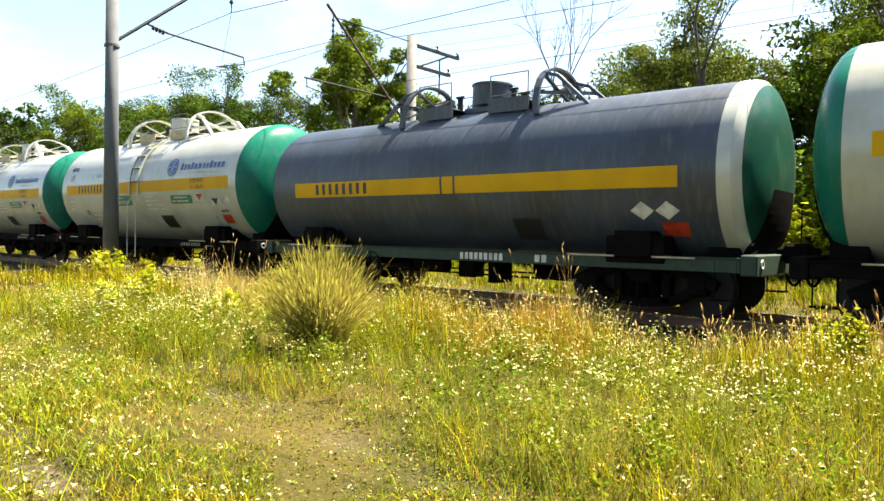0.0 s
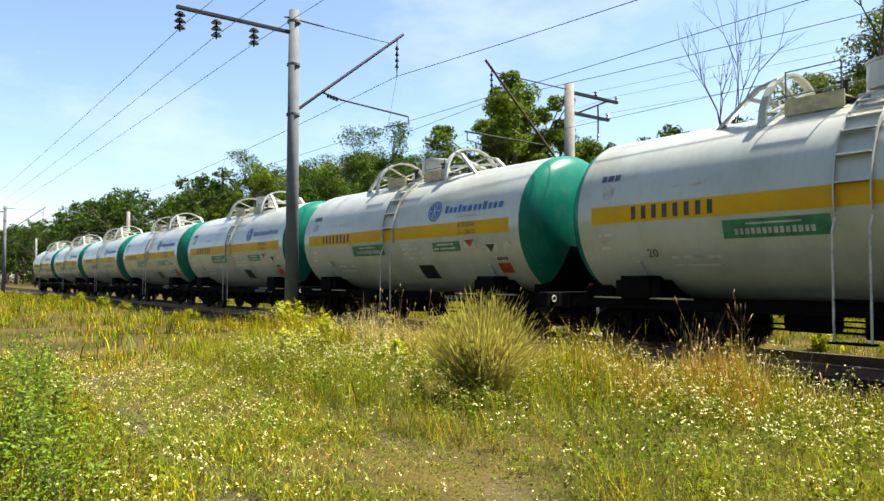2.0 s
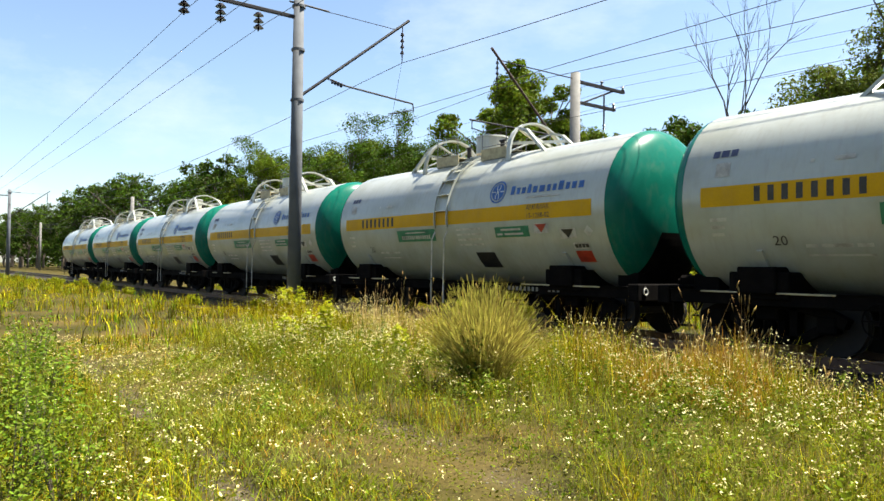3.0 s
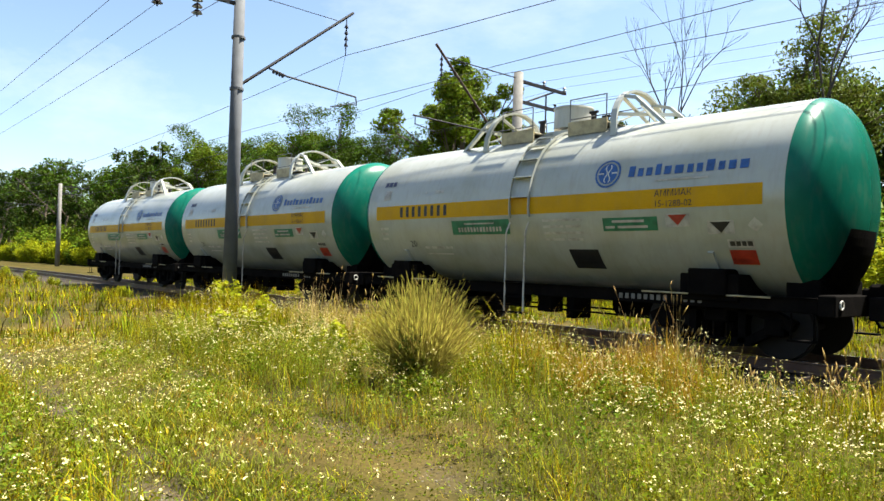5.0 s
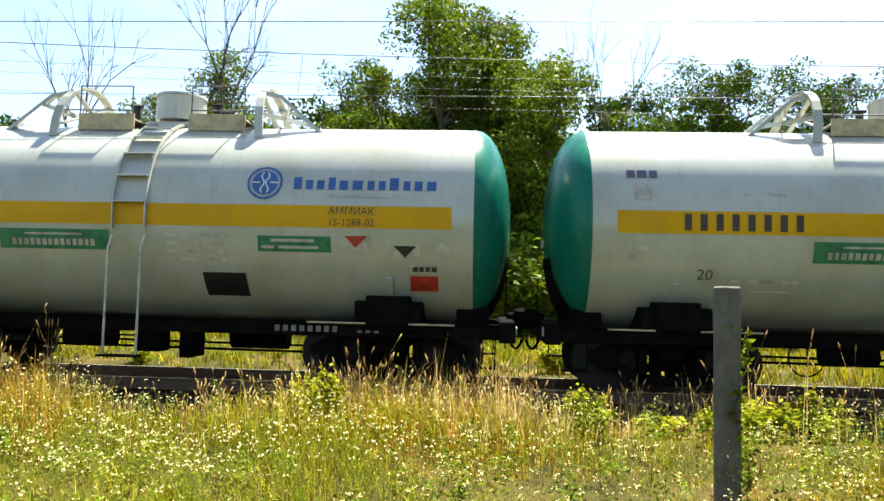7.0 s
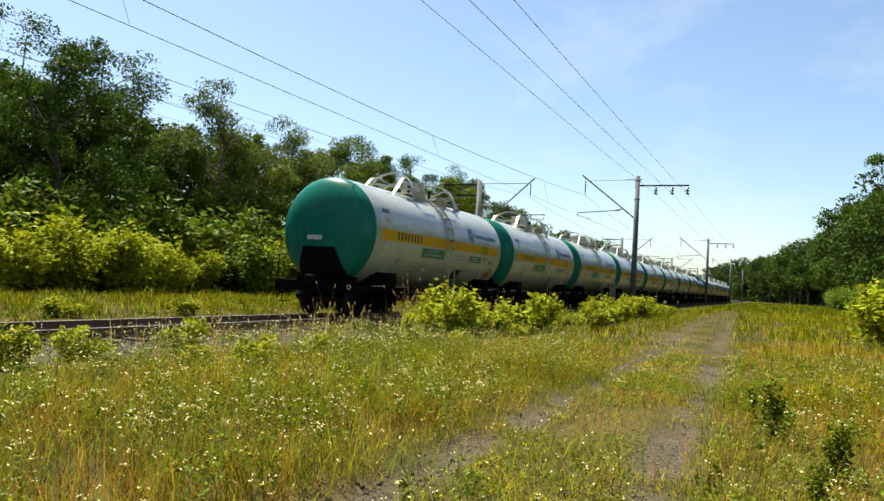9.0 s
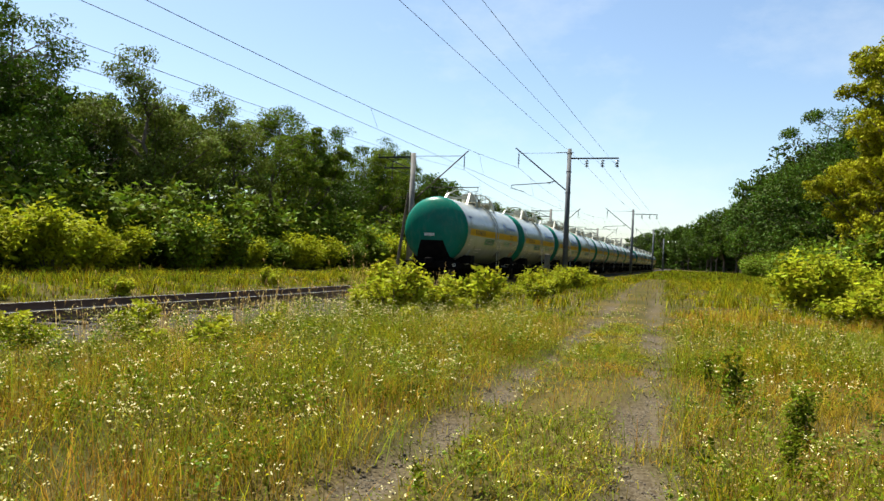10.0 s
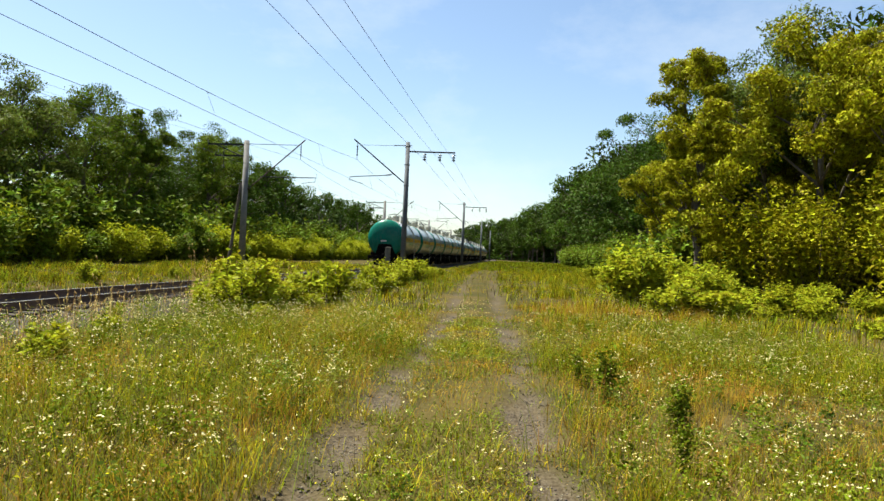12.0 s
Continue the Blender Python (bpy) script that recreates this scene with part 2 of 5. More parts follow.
def box(bm, x0, x1, y0, y1, z0, z1, bevel=0.0):
    r = bmesh.ops.create_cube(bm, size=1, matrix=Matrix.Translation(((x0 + x1) / 2, (y0 + y1) / 2, (z0 + z1) / 2)) @ Matrix.Diagonal((x1 - x0, y1 - y0, z1 - z0, 1)))
    if bevel:
        es = {e for v in r["verts"] for e in v.link_edges}
        bmesh.ops.bevel(bm, geom=list(es), offset=bevel, segments=1, affect="EDGES")


def tube(bm, a, b, r0, r1=None, seg=8, caps=True):
    a, b = Vector(a), Vector(b)
    d = b - a
    m = Matrix.Translation((a + b) / 2) @ d.to_track_quat("Z", "Y").to_matrix().to_4x4()
    bmesh.ops.create_cone(bm, cap_ends=caps, segments=seg, radius1=r0, radius2=r0 if r1 is None else r1, depth=d.length, matrix=m)


def pipe(bm, pts, r, seg=8):
    for a, b in zip(pts[:-1], pts[1:]):
        tube(bm, a, b, r, seg=seg)
    for p in pts[1:-1]:
        bmesh.ops.create_icosphere(bm, subdivisions=1, radius=r, matrix=Matrix.Translation(p))


def hoop_ring(bm, c, big, small, axis, n=20, m=6):
    """A closed ring of round bar about the axis "x" or "y"."""
    loops = []
    for i in range(n):
        a = 2 * math.pi * i / n
        loops.append([])
        for j in range(m):
            b = 2 * math.pi * j / m
            q, s = big + small * math.cos(b), small * math.sin(b)
            p = (s, q * math.cos(a), q * math.sin(a)) if axis == "x" else (q * math.cos(a), s, q * math.sin(a))
            loops[-1].append(bm.verts.new(Vector(c) + Vector(p)))
    for i in range(n):
        for j in range(m):
            bm.faces.new((loops[i][j], loops[(i + 1) % n][j], loops[(i + 1) % n][(j + 1) % m], loops[i][(j + 1) % m]))


def flatbar(bm, pts, side, w, t):
    """A flat bar of width w along pts, its broad side along `side`, thickness t."""
    side = Vector(side).normalized()
    ring = []
    for i, p in enumerate(pts):
        p = Vector(p)
        d = (Vector(pts[min(i + 1, len(pts) - 1)]) - Vector(pts[max(i - 1, 0)])).normalized()
        nrm = d.cross(side).normalized()
        ring.append([bm.verts.new(p + side * sx * w / 2 + nrm * sn * t / 2) for sx, sn in ((-1, -1), (1, -1), (1, 1), (-1, 1))])
    for a, b in zip(ring[:-1], ring[1:]):
        for i in range(4):
            bm.faces.new((a[i], a[(i + 1) % 4], b[(i + 1) % 4], b[i]))
    bm.faces.new(ring[0][::-1])
    bm.faces.new(ring[-1])


def bulk(name, verts, faces_per, material, kind="stuff", smooth=False):
    """One mesh of many alike islands: verts (n, k, 3), faces_per a list of index tuples within an island."""
    n, k, _ = verts.shape
    tri = [f for f in faces_per]
    loops = np.concatenate([(np.arange(n)[:, None] * k + np.array(f)[None, :]) for f in tri], axis=1).ravel()
    sizes = np.tile(np.array([len(f) for f in tri]), n)
    me = bpy.data.meshes.new(name)
    me.vertices.add(n * k)
    me.vertices.foreach_set("co", verts.reshape(-1).astype(np.float32))
    me.loops.add(len(loops))
    me.loops.foreach_set("vertex_index", loops.astype(np.int32))
    me.polygons.add(len(sizes))
    me.polygons.foreach_set("loop_start", np.concatenate([[0], np.cumsum(sizes)[:-1]]).astype(np.int32))
    me.materials.append(material)
    me.update(calc_edges=True)
    return me


def fbm(x, y, s, seed):
    """Cheap smooth noise from sums of sines, about -1 to 1."""
    r = np.random.default_rng(seed)
    out = 0
    for _ in range(7):
        a, b, c = r.normal(0, 1, 3)
        out = out + np.sin((a * x + b * y) / s + 6 * c)
    return out / 3.0


# ---------------------------------------------------------------- ground
def rut_left(x):
    bend = np.interp(x, (-60, -13, -8.4, -4, 0, 4, 8, 11, 21, 26, 60), (6.6, 4.25, 3.95, 3.6, 3.05, 2.5, 2.42, 2.55, 2.85, 3.2, 4.6))
    return bend + 0.05 * np.sin(x * 0.9) + 0.04 * np.sin(x * 2.1)


def rut_right(x):
    bend = np.interp(x, (-60, -13, -8, -5, 0, 4, 6.5, 10, 16, 19, 39, 60), (4.6, 2.3, 1.95, 1.84, 1.35, 0.9, 0.82, 0.95, 1.17, 1.4, 2.2, 3.0))
    return bend + 0.05 * np.sin(x * 0.8 + 1) + 0.03 * np.sin(x * 1.9)


def lane(x, y):
    """One on the trodden strip along both ruts, falling to nought at its edges."""
    return np.exp(-((y - (rut_left(x) + rut_right(x)) / 2) / 1.22) ** 6)


def bareness(x, y):
    fade = np.interp(x, (-22, -12, 0, 4), (0.1, 0.36, 0.5, 1.1))
    a = np.exp(-((y - rut_left(x)) / 0.2) ** 2) * fade
    b = np.exp(-((y - rut_right(x)) / 0.23) ** 2) * np.interp(x, (-22, -12, -8, -4, -1, 4), (0.1, 0.4, 0.9, 0.9, 0.6, 1.1))
    return np.clip((a + b) * (0.85 + 0.55 * fbm(x, y, 0.55, 3) + 0.5 * fbm(x, y, 0.17, 4)) * np.clip((60 - x) / 30, 0.45, 1), 0, 1)


def ground_height(x, y):
    h = GROUND_Z + 0.05 * fbm(x, y, 4.0, 5) * np.clip(1 - abs(x) / 60, 0, 1)
    h = h - 0.07 * bareness(x, y)
    bed = np.clip((3.7 - abs(y - TRACK_Y)) / 0.6, 0, 1)
    h = h * (1 - bed) + (-0.42) * bed
    h = h + 0.08 * np.exp(-((y - 8.4) / 1.0) ** 2)
    return h


def grid_lines(dense0, dense1, step, far):
    mid = list(np.arange(dense0, dense1, step))
    out = []
    s, v = step, dense1
    while v < far:
        out.append(v)
        s *= 1.35
        v += s
    lo = []
    s, v = step, dense0
    while v > -far:
        s *= 1.35
        v -= s
        lo.append(v)
    return np.array(lo[::-1] + mid + out + [far])


def build_ground():
    xs, ys = grid_lines(-24, 40, 0.3, 3500), grid_lines(-8, 17, 0.12, 3500)
    X, Y = np.meshgrid(xs, ys, indexing="ij")
    Z = ground_height(X, Y)
    nx, ny = X.shape
    me = bpy.data.meshes.new("ground")
    idx = np.arange(nx * ny).reshape(nx, ny)
    q = np.stack([idx[:-1, :-1], idx[1:, :-1], idx[1:, 1:], idx[:-1, 1:]], -1).reshape(-1, 4)
    me.from_pydata(np.stack([X, Y, Z], -1).reshape(-1, 3).tolist(), [], q.tolist())
    at = me.attributes.new("bare", "FLOAT", "POINT")
    at.data.foreach_set("value", bareness(X, Y).ravel().astype(np.float32))
    me.materials.append(ground_material())
    me.polygons.foreach_set("use_smooth", [True] * len(me.polygons))
    tagged(new("ground", me), "dry grassy meadow soil with two bare wheel ruts", "ground", kind="structure")


# ---------------------------------------------------------------- railway
def build_track():
    tr = tagged(empty("railway_track", pose(0, TRACK_Y, 0)), "railway track with rusty rails on dark tarred sleepers", "railway track", kind="structure")
    prof = [(-0.075, -0.18), (0.075, -0.18), (0.07, -0.165), (0.012, -0.15), (0.012, -0.04), (0.036, -0.03), (0.036, -0.004), (-0.036, -0.004), (-0.036, -0.03), (-0.012, -0.04), (-0.012, -0.15), (-0.07, -0.165)]
    for s in (-0.797, 0.797):
        bm = bmesh.new()
        cols = [[bm.verts.new((x, s + y, z)) for y, z in prof] for x in (-500, 380)]
        for i in range(len(prof)):
            j = (i + 1) % len(prof)
            bm.faces.new((cols[0][i], cols[0][j], cols[1][j], cols[1][i]))
        r = part("rail", bm, M["rail"], tr)
        bm = bmesh.new()
        box(bm, -500, 380, s - 0.034, s + 0.034, -0.004, 0.0)
        part("rail_head", bm, M["railtop"], r, "rail head polished bright by wheels")
    bm = bmesh.new()
    vs = [[bm.verts.new((x, y, z)) for y, z in ((-3.1, -0.36), (-1.75, -0.24), (1.75, -0.24), (3.1, -0.36))] for x in (-500, 380)]
    for i in range(3):
        bm.faces.new((vs[0][i], vs[1][i], vs[1][i + 1], vs[0][i + 1]))
    part("ballast_bed", bm, M["ballast"], tr, "dark oily gravel ballast").visible_shadow = True
    bm = bmesh.new()
    box(bm, -0.125, 0.125, -1.375, 1.375, -0.36, -0.185, 0.015)
    sl = mesh_of(bm, "sleeper", M["sleeper"])
    for i in range(-60, 130):
        o = new("sleeper", sl)
        o.parent = tr
        o.location = (i * 0.55, random.uniform(-0.03, 0.03), random.uniform(-0.008, 0.004))
    # gravel lying in the wheel ruts
    n = 22000
    gx = rng.uniform(-14, 20, n)
    left = rng.uniform(0, 1, n) < 0.5
    gy = np.where(left, rut_left(gx), rut_right(gx)) + rng.normal(0, 0.2, n)
    keep = rng.uniform(0, 1, n) < bareness(gx, gy) + 0.05
    gx, gy = gx[keep], gy[keep]
    n = len(gx)
    c = np.stack([gx, gy, ground_height(gx, gy)], 1)
    base = np.array([(1, 0, 0), (-1, 0, 0), (0, 1, 0), (0, -1, 0), (0, 0, 0.7), (0, 0, -0.7)], float)
    v = c[:, None, :] + base[None] * rng.uniform(0.6, 1.4, (n, 6, 1)) * rng.uniform(0.006, 0.018, (n, 1, 1))
    stuff("rut_gravel", bulk("rut_gravel", v, [(0, 2, 4), (2, 1, 4), (1, 3, 4), (3, 0, 4), (2, 0, 5), (1, 2, 5), (3, 1, 5), (0, 3, 5)], M["gravel"]), "small grey gravel in the wheel ruts", "gravel")
    # small loose ballast stones
    n = 9000
    c = np.stack([rng.uniform(-25, 60, n), rng.uniform(-2.4, 2.4, n), np.zeros(n)], 1)
    c[:, 2] = np.where(abs(c[:, 1]) < 1.75, -0.235, -0.235 - (abs(c[:, 1]) - 1.75) * 0.21)
    base = np.array([(1, 0, 0), (-1, 0, 0), (0, 1, 0), (0, -1, 0), (0, 0, 1), (0, 0, -1)], float)
    v = c[:, None, :] + base[None] * rng.uniform(0.6, 1.4, (n, 6, 1)) * rng.uniform(0.02, 0.045, (n, 1, 1))
    o = new("ballast_stones", bulk("ballast_stones", v, [(0, 2, 4), (2, 1, 4), (1, 3, 4), (3, 0, 4), (2, 0, 5), (1, 2, 5), (3, 1, 5), (0, 3, 5)], M["ballast"]))
    o.parent = tr
    o["kind"] = "stuff"


# ---------------------------------------------------------------- wagons
def on_tank(x, s, off=0.006, r=None):
    """A point of the tank's side: x along the wagon, s the arc length above the tank's widest line, on the side towards -Y."""
    r = r or TANK_R
    a = s / r
    return Vector((x, -(r + off) * math.cos(a), TANK_Z + (r + off) * math.sin(a)))


def arc_of(z):
    return TANK_R * math.asin(max(-1, min(1, (z - TANK_Z) / TANK_R)))


def patch(bm, x0, x1, s0, s1, off=0.006, side=1):
    nseg = max(1, int(abs(s1 - s0) / 0.1))
    rows = []
    for i in range(nseg + 1):
        s = s0 + (s1 - s0) * i / nseg
        rows.append([bm.verts.new((p.x, side * p.y, p.z)) for p in (on_tank(x0, s, off), on_tank(x1, s, off))])
    for a, b in zip(rows[:-1], rows[1:]):
        bm.faces.new((a[0], a[1], b[1], b[0]))


def poly_patch(bm, pts, off=0.006):
    bm.faces.new([bm.verts.new(on_tank(x, s, off)) for x, s in pts])


def lettering(text, x, s, size, off=0.008):
    """Built-in font laid round the tank's side."""
    cu = bpy.data.curves.new("lettering", "FONT")
    cu.body, cu.size, cu.resolution_u = text, size, 2
    cu.align_x = "CENTER"
    ob = bpy.data.objects.new("lettering", cu)
    scene.collection.objects.link(ob)
    dg = bpy.context.evaluated_depsgraph_get()
    me = bpy.data.meshes.new_from_object(ob.evaluated_get(dg))
    bpy.data.objects.remove(ob)
    bm = bmesh.new()
    bm.from_mesh(me)
    for v in bm.verts:
        v.co = on_tank(x + v.co.x, s + v.co.y, off)
    return bm


def digit_bars(bm, x, s, n, size, gap=0.25):
    """One plain bar in place of each character."""
    w = size * 0.42
    for i in range(n):
        x0 = x + i * (w + size * gap) + size * 0.08
        patch(bm, x0 + w * 0.05, x0 + w * 1.05, s, s + size, 0.009)


def word_bars(bm, x, s, widths, h, gap, off=0.008):
    for w in widths:
        patch(bm, x, x + w, s, s + h, off)
        x += w + gap


def tank_shell(half, seg=56):
    """The cylinder between the two end domes."""
    bm = bmesh.new()
    rings = []
    xs = [-half, -half + 0.35, -2.6, -0.6, 0.6, 2.6, half - 0.35, half]
    for x in xs:
        rings.append([bm.verts.new((x, TANK_R * math.cos(2 * math.pi * i / seg), TANK_Z + TANK_R * math.sin(2 * math.pi * i / seg))) for i in range(seg)])
    for a, b in zip(rings[:-1], rings[1:]):
        for i in range(seg):
            bm.faces.new((a[i], b[i], b[(i + 1) % seg], a[(i + 1) % seg]))
    return bm


def tank_end(half, depth, sgn, seg=56, k0=0, k1=8):
    """A dome, or its rings from k0 to k1."""
    bm = bmesh.new()
    prev = None
    for k in range(k0, k1 + 1):
        a = k / 8 * math.pi / 2
        r, x = TANK_R * math.cos(a) ** 0.9 if k < 8 else 0.0, half + depth * math.sin(a)
        if k == 8:
            tip = bm.verts.new((sgn * x, 0, TANK_Z))
            for i in range(seg):
                f = (prev[i], prev[(i + 1) % seg], tip)
                bm.faces.new(f if sgn > 0 else f[::-1])
        else:
            ring = [bm.verts.new((sgn * x, r * math.cos(2 * math.pi * i / seg), TANK_Z + r * math.sin(2 * math.pi * i / seg))) for i in range(seg)]
            if prev:
                for i in range(seg):
                    f = (prev[i], prev[(i + 1) % seg], ring[(i + 1) % seg], ring[i])
                    bm.faces.new(f if sgn > 0 else f[::-1])
            prev = ring
    return bm


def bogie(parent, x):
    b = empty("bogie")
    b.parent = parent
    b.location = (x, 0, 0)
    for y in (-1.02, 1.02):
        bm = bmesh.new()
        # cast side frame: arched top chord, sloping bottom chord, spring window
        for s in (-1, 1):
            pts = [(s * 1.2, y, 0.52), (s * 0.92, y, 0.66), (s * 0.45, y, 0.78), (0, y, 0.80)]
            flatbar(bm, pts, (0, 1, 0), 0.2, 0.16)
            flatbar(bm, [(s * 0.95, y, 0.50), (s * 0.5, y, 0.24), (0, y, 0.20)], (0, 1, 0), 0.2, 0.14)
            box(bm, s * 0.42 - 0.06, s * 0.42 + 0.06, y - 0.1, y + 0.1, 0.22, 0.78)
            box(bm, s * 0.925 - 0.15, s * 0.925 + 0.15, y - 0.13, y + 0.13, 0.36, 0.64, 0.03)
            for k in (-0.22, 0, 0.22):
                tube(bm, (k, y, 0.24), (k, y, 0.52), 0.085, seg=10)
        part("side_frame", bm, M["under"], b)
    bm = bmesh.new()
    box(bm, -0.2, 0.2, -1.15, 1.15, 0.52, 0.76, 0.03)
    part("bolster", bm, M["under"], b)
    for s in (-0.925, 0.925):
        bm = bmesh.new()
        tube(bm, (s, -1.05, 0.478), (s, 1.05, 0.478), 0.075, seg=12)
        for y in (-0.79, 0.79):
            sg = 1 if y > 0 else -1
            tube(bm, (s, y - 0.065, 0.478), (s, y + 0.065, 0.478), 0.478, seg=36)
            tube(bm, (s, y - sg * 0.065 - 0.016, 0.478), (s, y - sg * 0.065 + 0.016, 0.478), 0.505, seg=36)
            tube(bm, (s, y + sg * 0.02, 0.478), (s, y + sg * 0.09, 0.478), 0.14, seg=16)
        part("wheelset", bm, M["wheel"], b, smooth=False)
    return b


def undercarriage(w, frame_mat, half=5.15, dome=0.58):
    bm = bmesh.new()
    box(bm, -5.75, 5.75, -0.26, 0.26, 0.72, 1.02, 0.015)
    part("centre_sill", bm, frame_mat, w)
    for y in (-1.32, 1.32):
        bm = bmesh.new()
        box(bm, -5.55, 5.55, y - 0.05, y + 0.05, 0.76, 0.974, 0.01)
        box(bm, -5.55, 5.55, y - 0.09 if y < 0 else y - 0.03, y + 0.03 if y < 0 else y + 0.09, 0.975, 0.99)
        part("side_sill", bm, frame_mat, w)
    for x in (-2.0, 0.0, 2.0):
        bm = bmesh.new()
        box(bm, x - 0.06, x + 0.06, -1.27, 1.27, 0.78, 0.9)
        part("cross_member", bm, frame_mat, w)
    for s in (-1, 1):
        bm = bmesh.new()
        box(bm, s * 5.68 - 0.12, s * 5.68 + 0.12, -1.42, 1.42, 0.72, 1.04, 0.02)
        part("end_beam", bm, frame_mat, w)
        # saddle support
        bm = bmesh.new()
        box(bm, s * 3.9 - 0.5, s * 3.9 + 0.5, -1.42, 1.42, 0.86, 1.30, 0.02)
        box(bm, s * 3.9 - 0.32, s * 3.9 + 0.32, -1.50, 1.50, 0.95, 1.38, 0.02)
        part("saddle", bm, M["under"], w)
        # black trapezoid laid over the dome's foot, and the support below it
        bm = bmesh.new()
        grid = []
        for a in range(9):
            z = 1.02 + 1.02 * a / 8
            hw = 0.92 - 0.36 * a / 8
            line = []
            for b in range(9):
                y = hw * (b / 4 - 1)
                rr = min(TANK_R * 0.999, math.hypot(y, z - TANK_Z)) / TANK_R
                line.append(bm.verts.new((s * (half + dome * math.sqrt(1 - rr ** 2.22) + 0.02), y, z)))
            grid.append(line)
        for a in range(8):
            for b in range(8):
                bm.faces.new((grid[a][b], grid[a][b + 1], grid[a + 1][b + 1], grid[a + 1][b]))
        part("end_shield", bm, M["under"], w, "black trapezoid on the foot of the tank end")
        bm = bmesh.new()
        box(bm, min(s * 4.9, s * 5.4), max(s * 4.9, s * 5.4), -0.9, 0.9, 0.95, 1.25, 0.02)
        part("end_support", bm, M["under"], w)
        # added ochre bar, standing in for the sunlit edge of the frame
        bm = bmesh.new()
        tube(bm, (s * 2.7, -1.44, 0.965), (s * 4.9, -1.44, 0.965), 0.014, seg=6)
        part("grab_pipe", bm, M["deck"], w, "thin ochre pipe added as the frame's sunlit edge")
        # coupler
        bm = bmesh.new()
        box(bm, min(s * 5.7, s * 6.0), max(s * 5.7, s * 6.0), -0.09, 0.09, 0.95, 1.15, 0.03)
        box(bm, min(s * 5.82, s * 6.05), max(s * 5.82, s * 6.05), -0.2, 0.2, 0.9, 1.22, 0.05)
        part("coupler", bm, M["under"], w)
        # brake hose
        bm = bmesh.new()
        pts = [(s * (5.7 + 0.28 * k / 6), 0.35, 0.85 - 0.32 * math.sin(k / 6 * 2.6)) for k in range(7)]
        rings = []
        for k, (hx, hy, hz) in enumerate(pts):
            a, b = Vector(pts[max(k - 1, 0)]), Vector(pts[min(k + 1, 6)])
            u = (b - a).normalized()
            side = Vector((0, 1, 0))
            up = u.cross(side)
            rings.append([bm.verts.new(Vector((hx, hy, hz)) + 0.025 * (side * math.cos(c * 1.0472) + up * math.sin(c * 1.0472))) for c in range(6)])
        for ra, rb in zip(rings[:-1], rings[1:]):
            for c in range(6):
                bm.faces.new((ra[c], ra[(c + 1) % 6], rb[(c + 1) % 6], rb[c]))
        part("brake_hose", bm, M["under"], w)
        # end steps and grab rail
        for y in (-1.36, 1.36):
            bm = bmesh.new()
            for dx in (0, 0.32):
                tube(bm, (s * (5.5 - dx), y, 0.35), (s * (5.5 - dx), y, 0.95), 0.012, seg=6)
            box(bm, min(s * 5.16, s * 5.52), max(s * 5.16, s * 5.52), y - 0.1, y + 0.1, 0.34, 0.37)
            part("footstep", bm, M["under"], w)
        bm = bmesh.new()
        pipe(bm, [(s * 5.72, 1.38, 0.45), (s * 5.72, 1.38, 1.75), (s * 5.72, 1.1, 1.75)], 0.014, 6)
        part("grab_rail", bm, M["under"], w)
        bm = bmesh.new()
        hoop_ring(bm, (s * 5.81, -1.2, 0.9), 0.06, 0.014, "x", 14)
        part("signal_bracket", bm, M["pale"], w, "pale ring-shaped signal bracket")
        bogie(w, s * 3.9)
    # brake gear between the bogies
    bm = bmesh.new()
    tube(bm, (-1.5, -0.55, 0.62), (-0.7, -0.55, 0.62), 0.17, seg=16)
    tube(bm, (0.9, 0.5, 0.6), (1.9, 0.5, 0.6), 0.2, seg=16)
    box(bm, -0.25, 0.15, -0.75, -0.35, 0.4, 0.75, 0.03)
    for y in (-0.7, 0.62):
        tube(bm, (-2.8, y, 0.5), (2.8, y, 0.46), 0.02, seg=6)
    box(bm, 0.4, 0.6, -0.6, 0.0, 0.3, 0.75, 0.02)
    part("brake_gear", bm, M["under"], w)
    bm = bmesh.new()
    hoop_ring(bm, (-2.1, -1.42, 0.62), 0.25, 0.012, "y")
    tube(bm, (-2.35, -1.42, 0.62), (-1.85, -1.42, 0.62), 0.01, seg=6)
    tube(bm, (-2.1, -1.45, 0.37), (-2.1, -1.45, 0.87), 0.01, seg=6)
    part("brake_wheel", bm, M["under"], w)


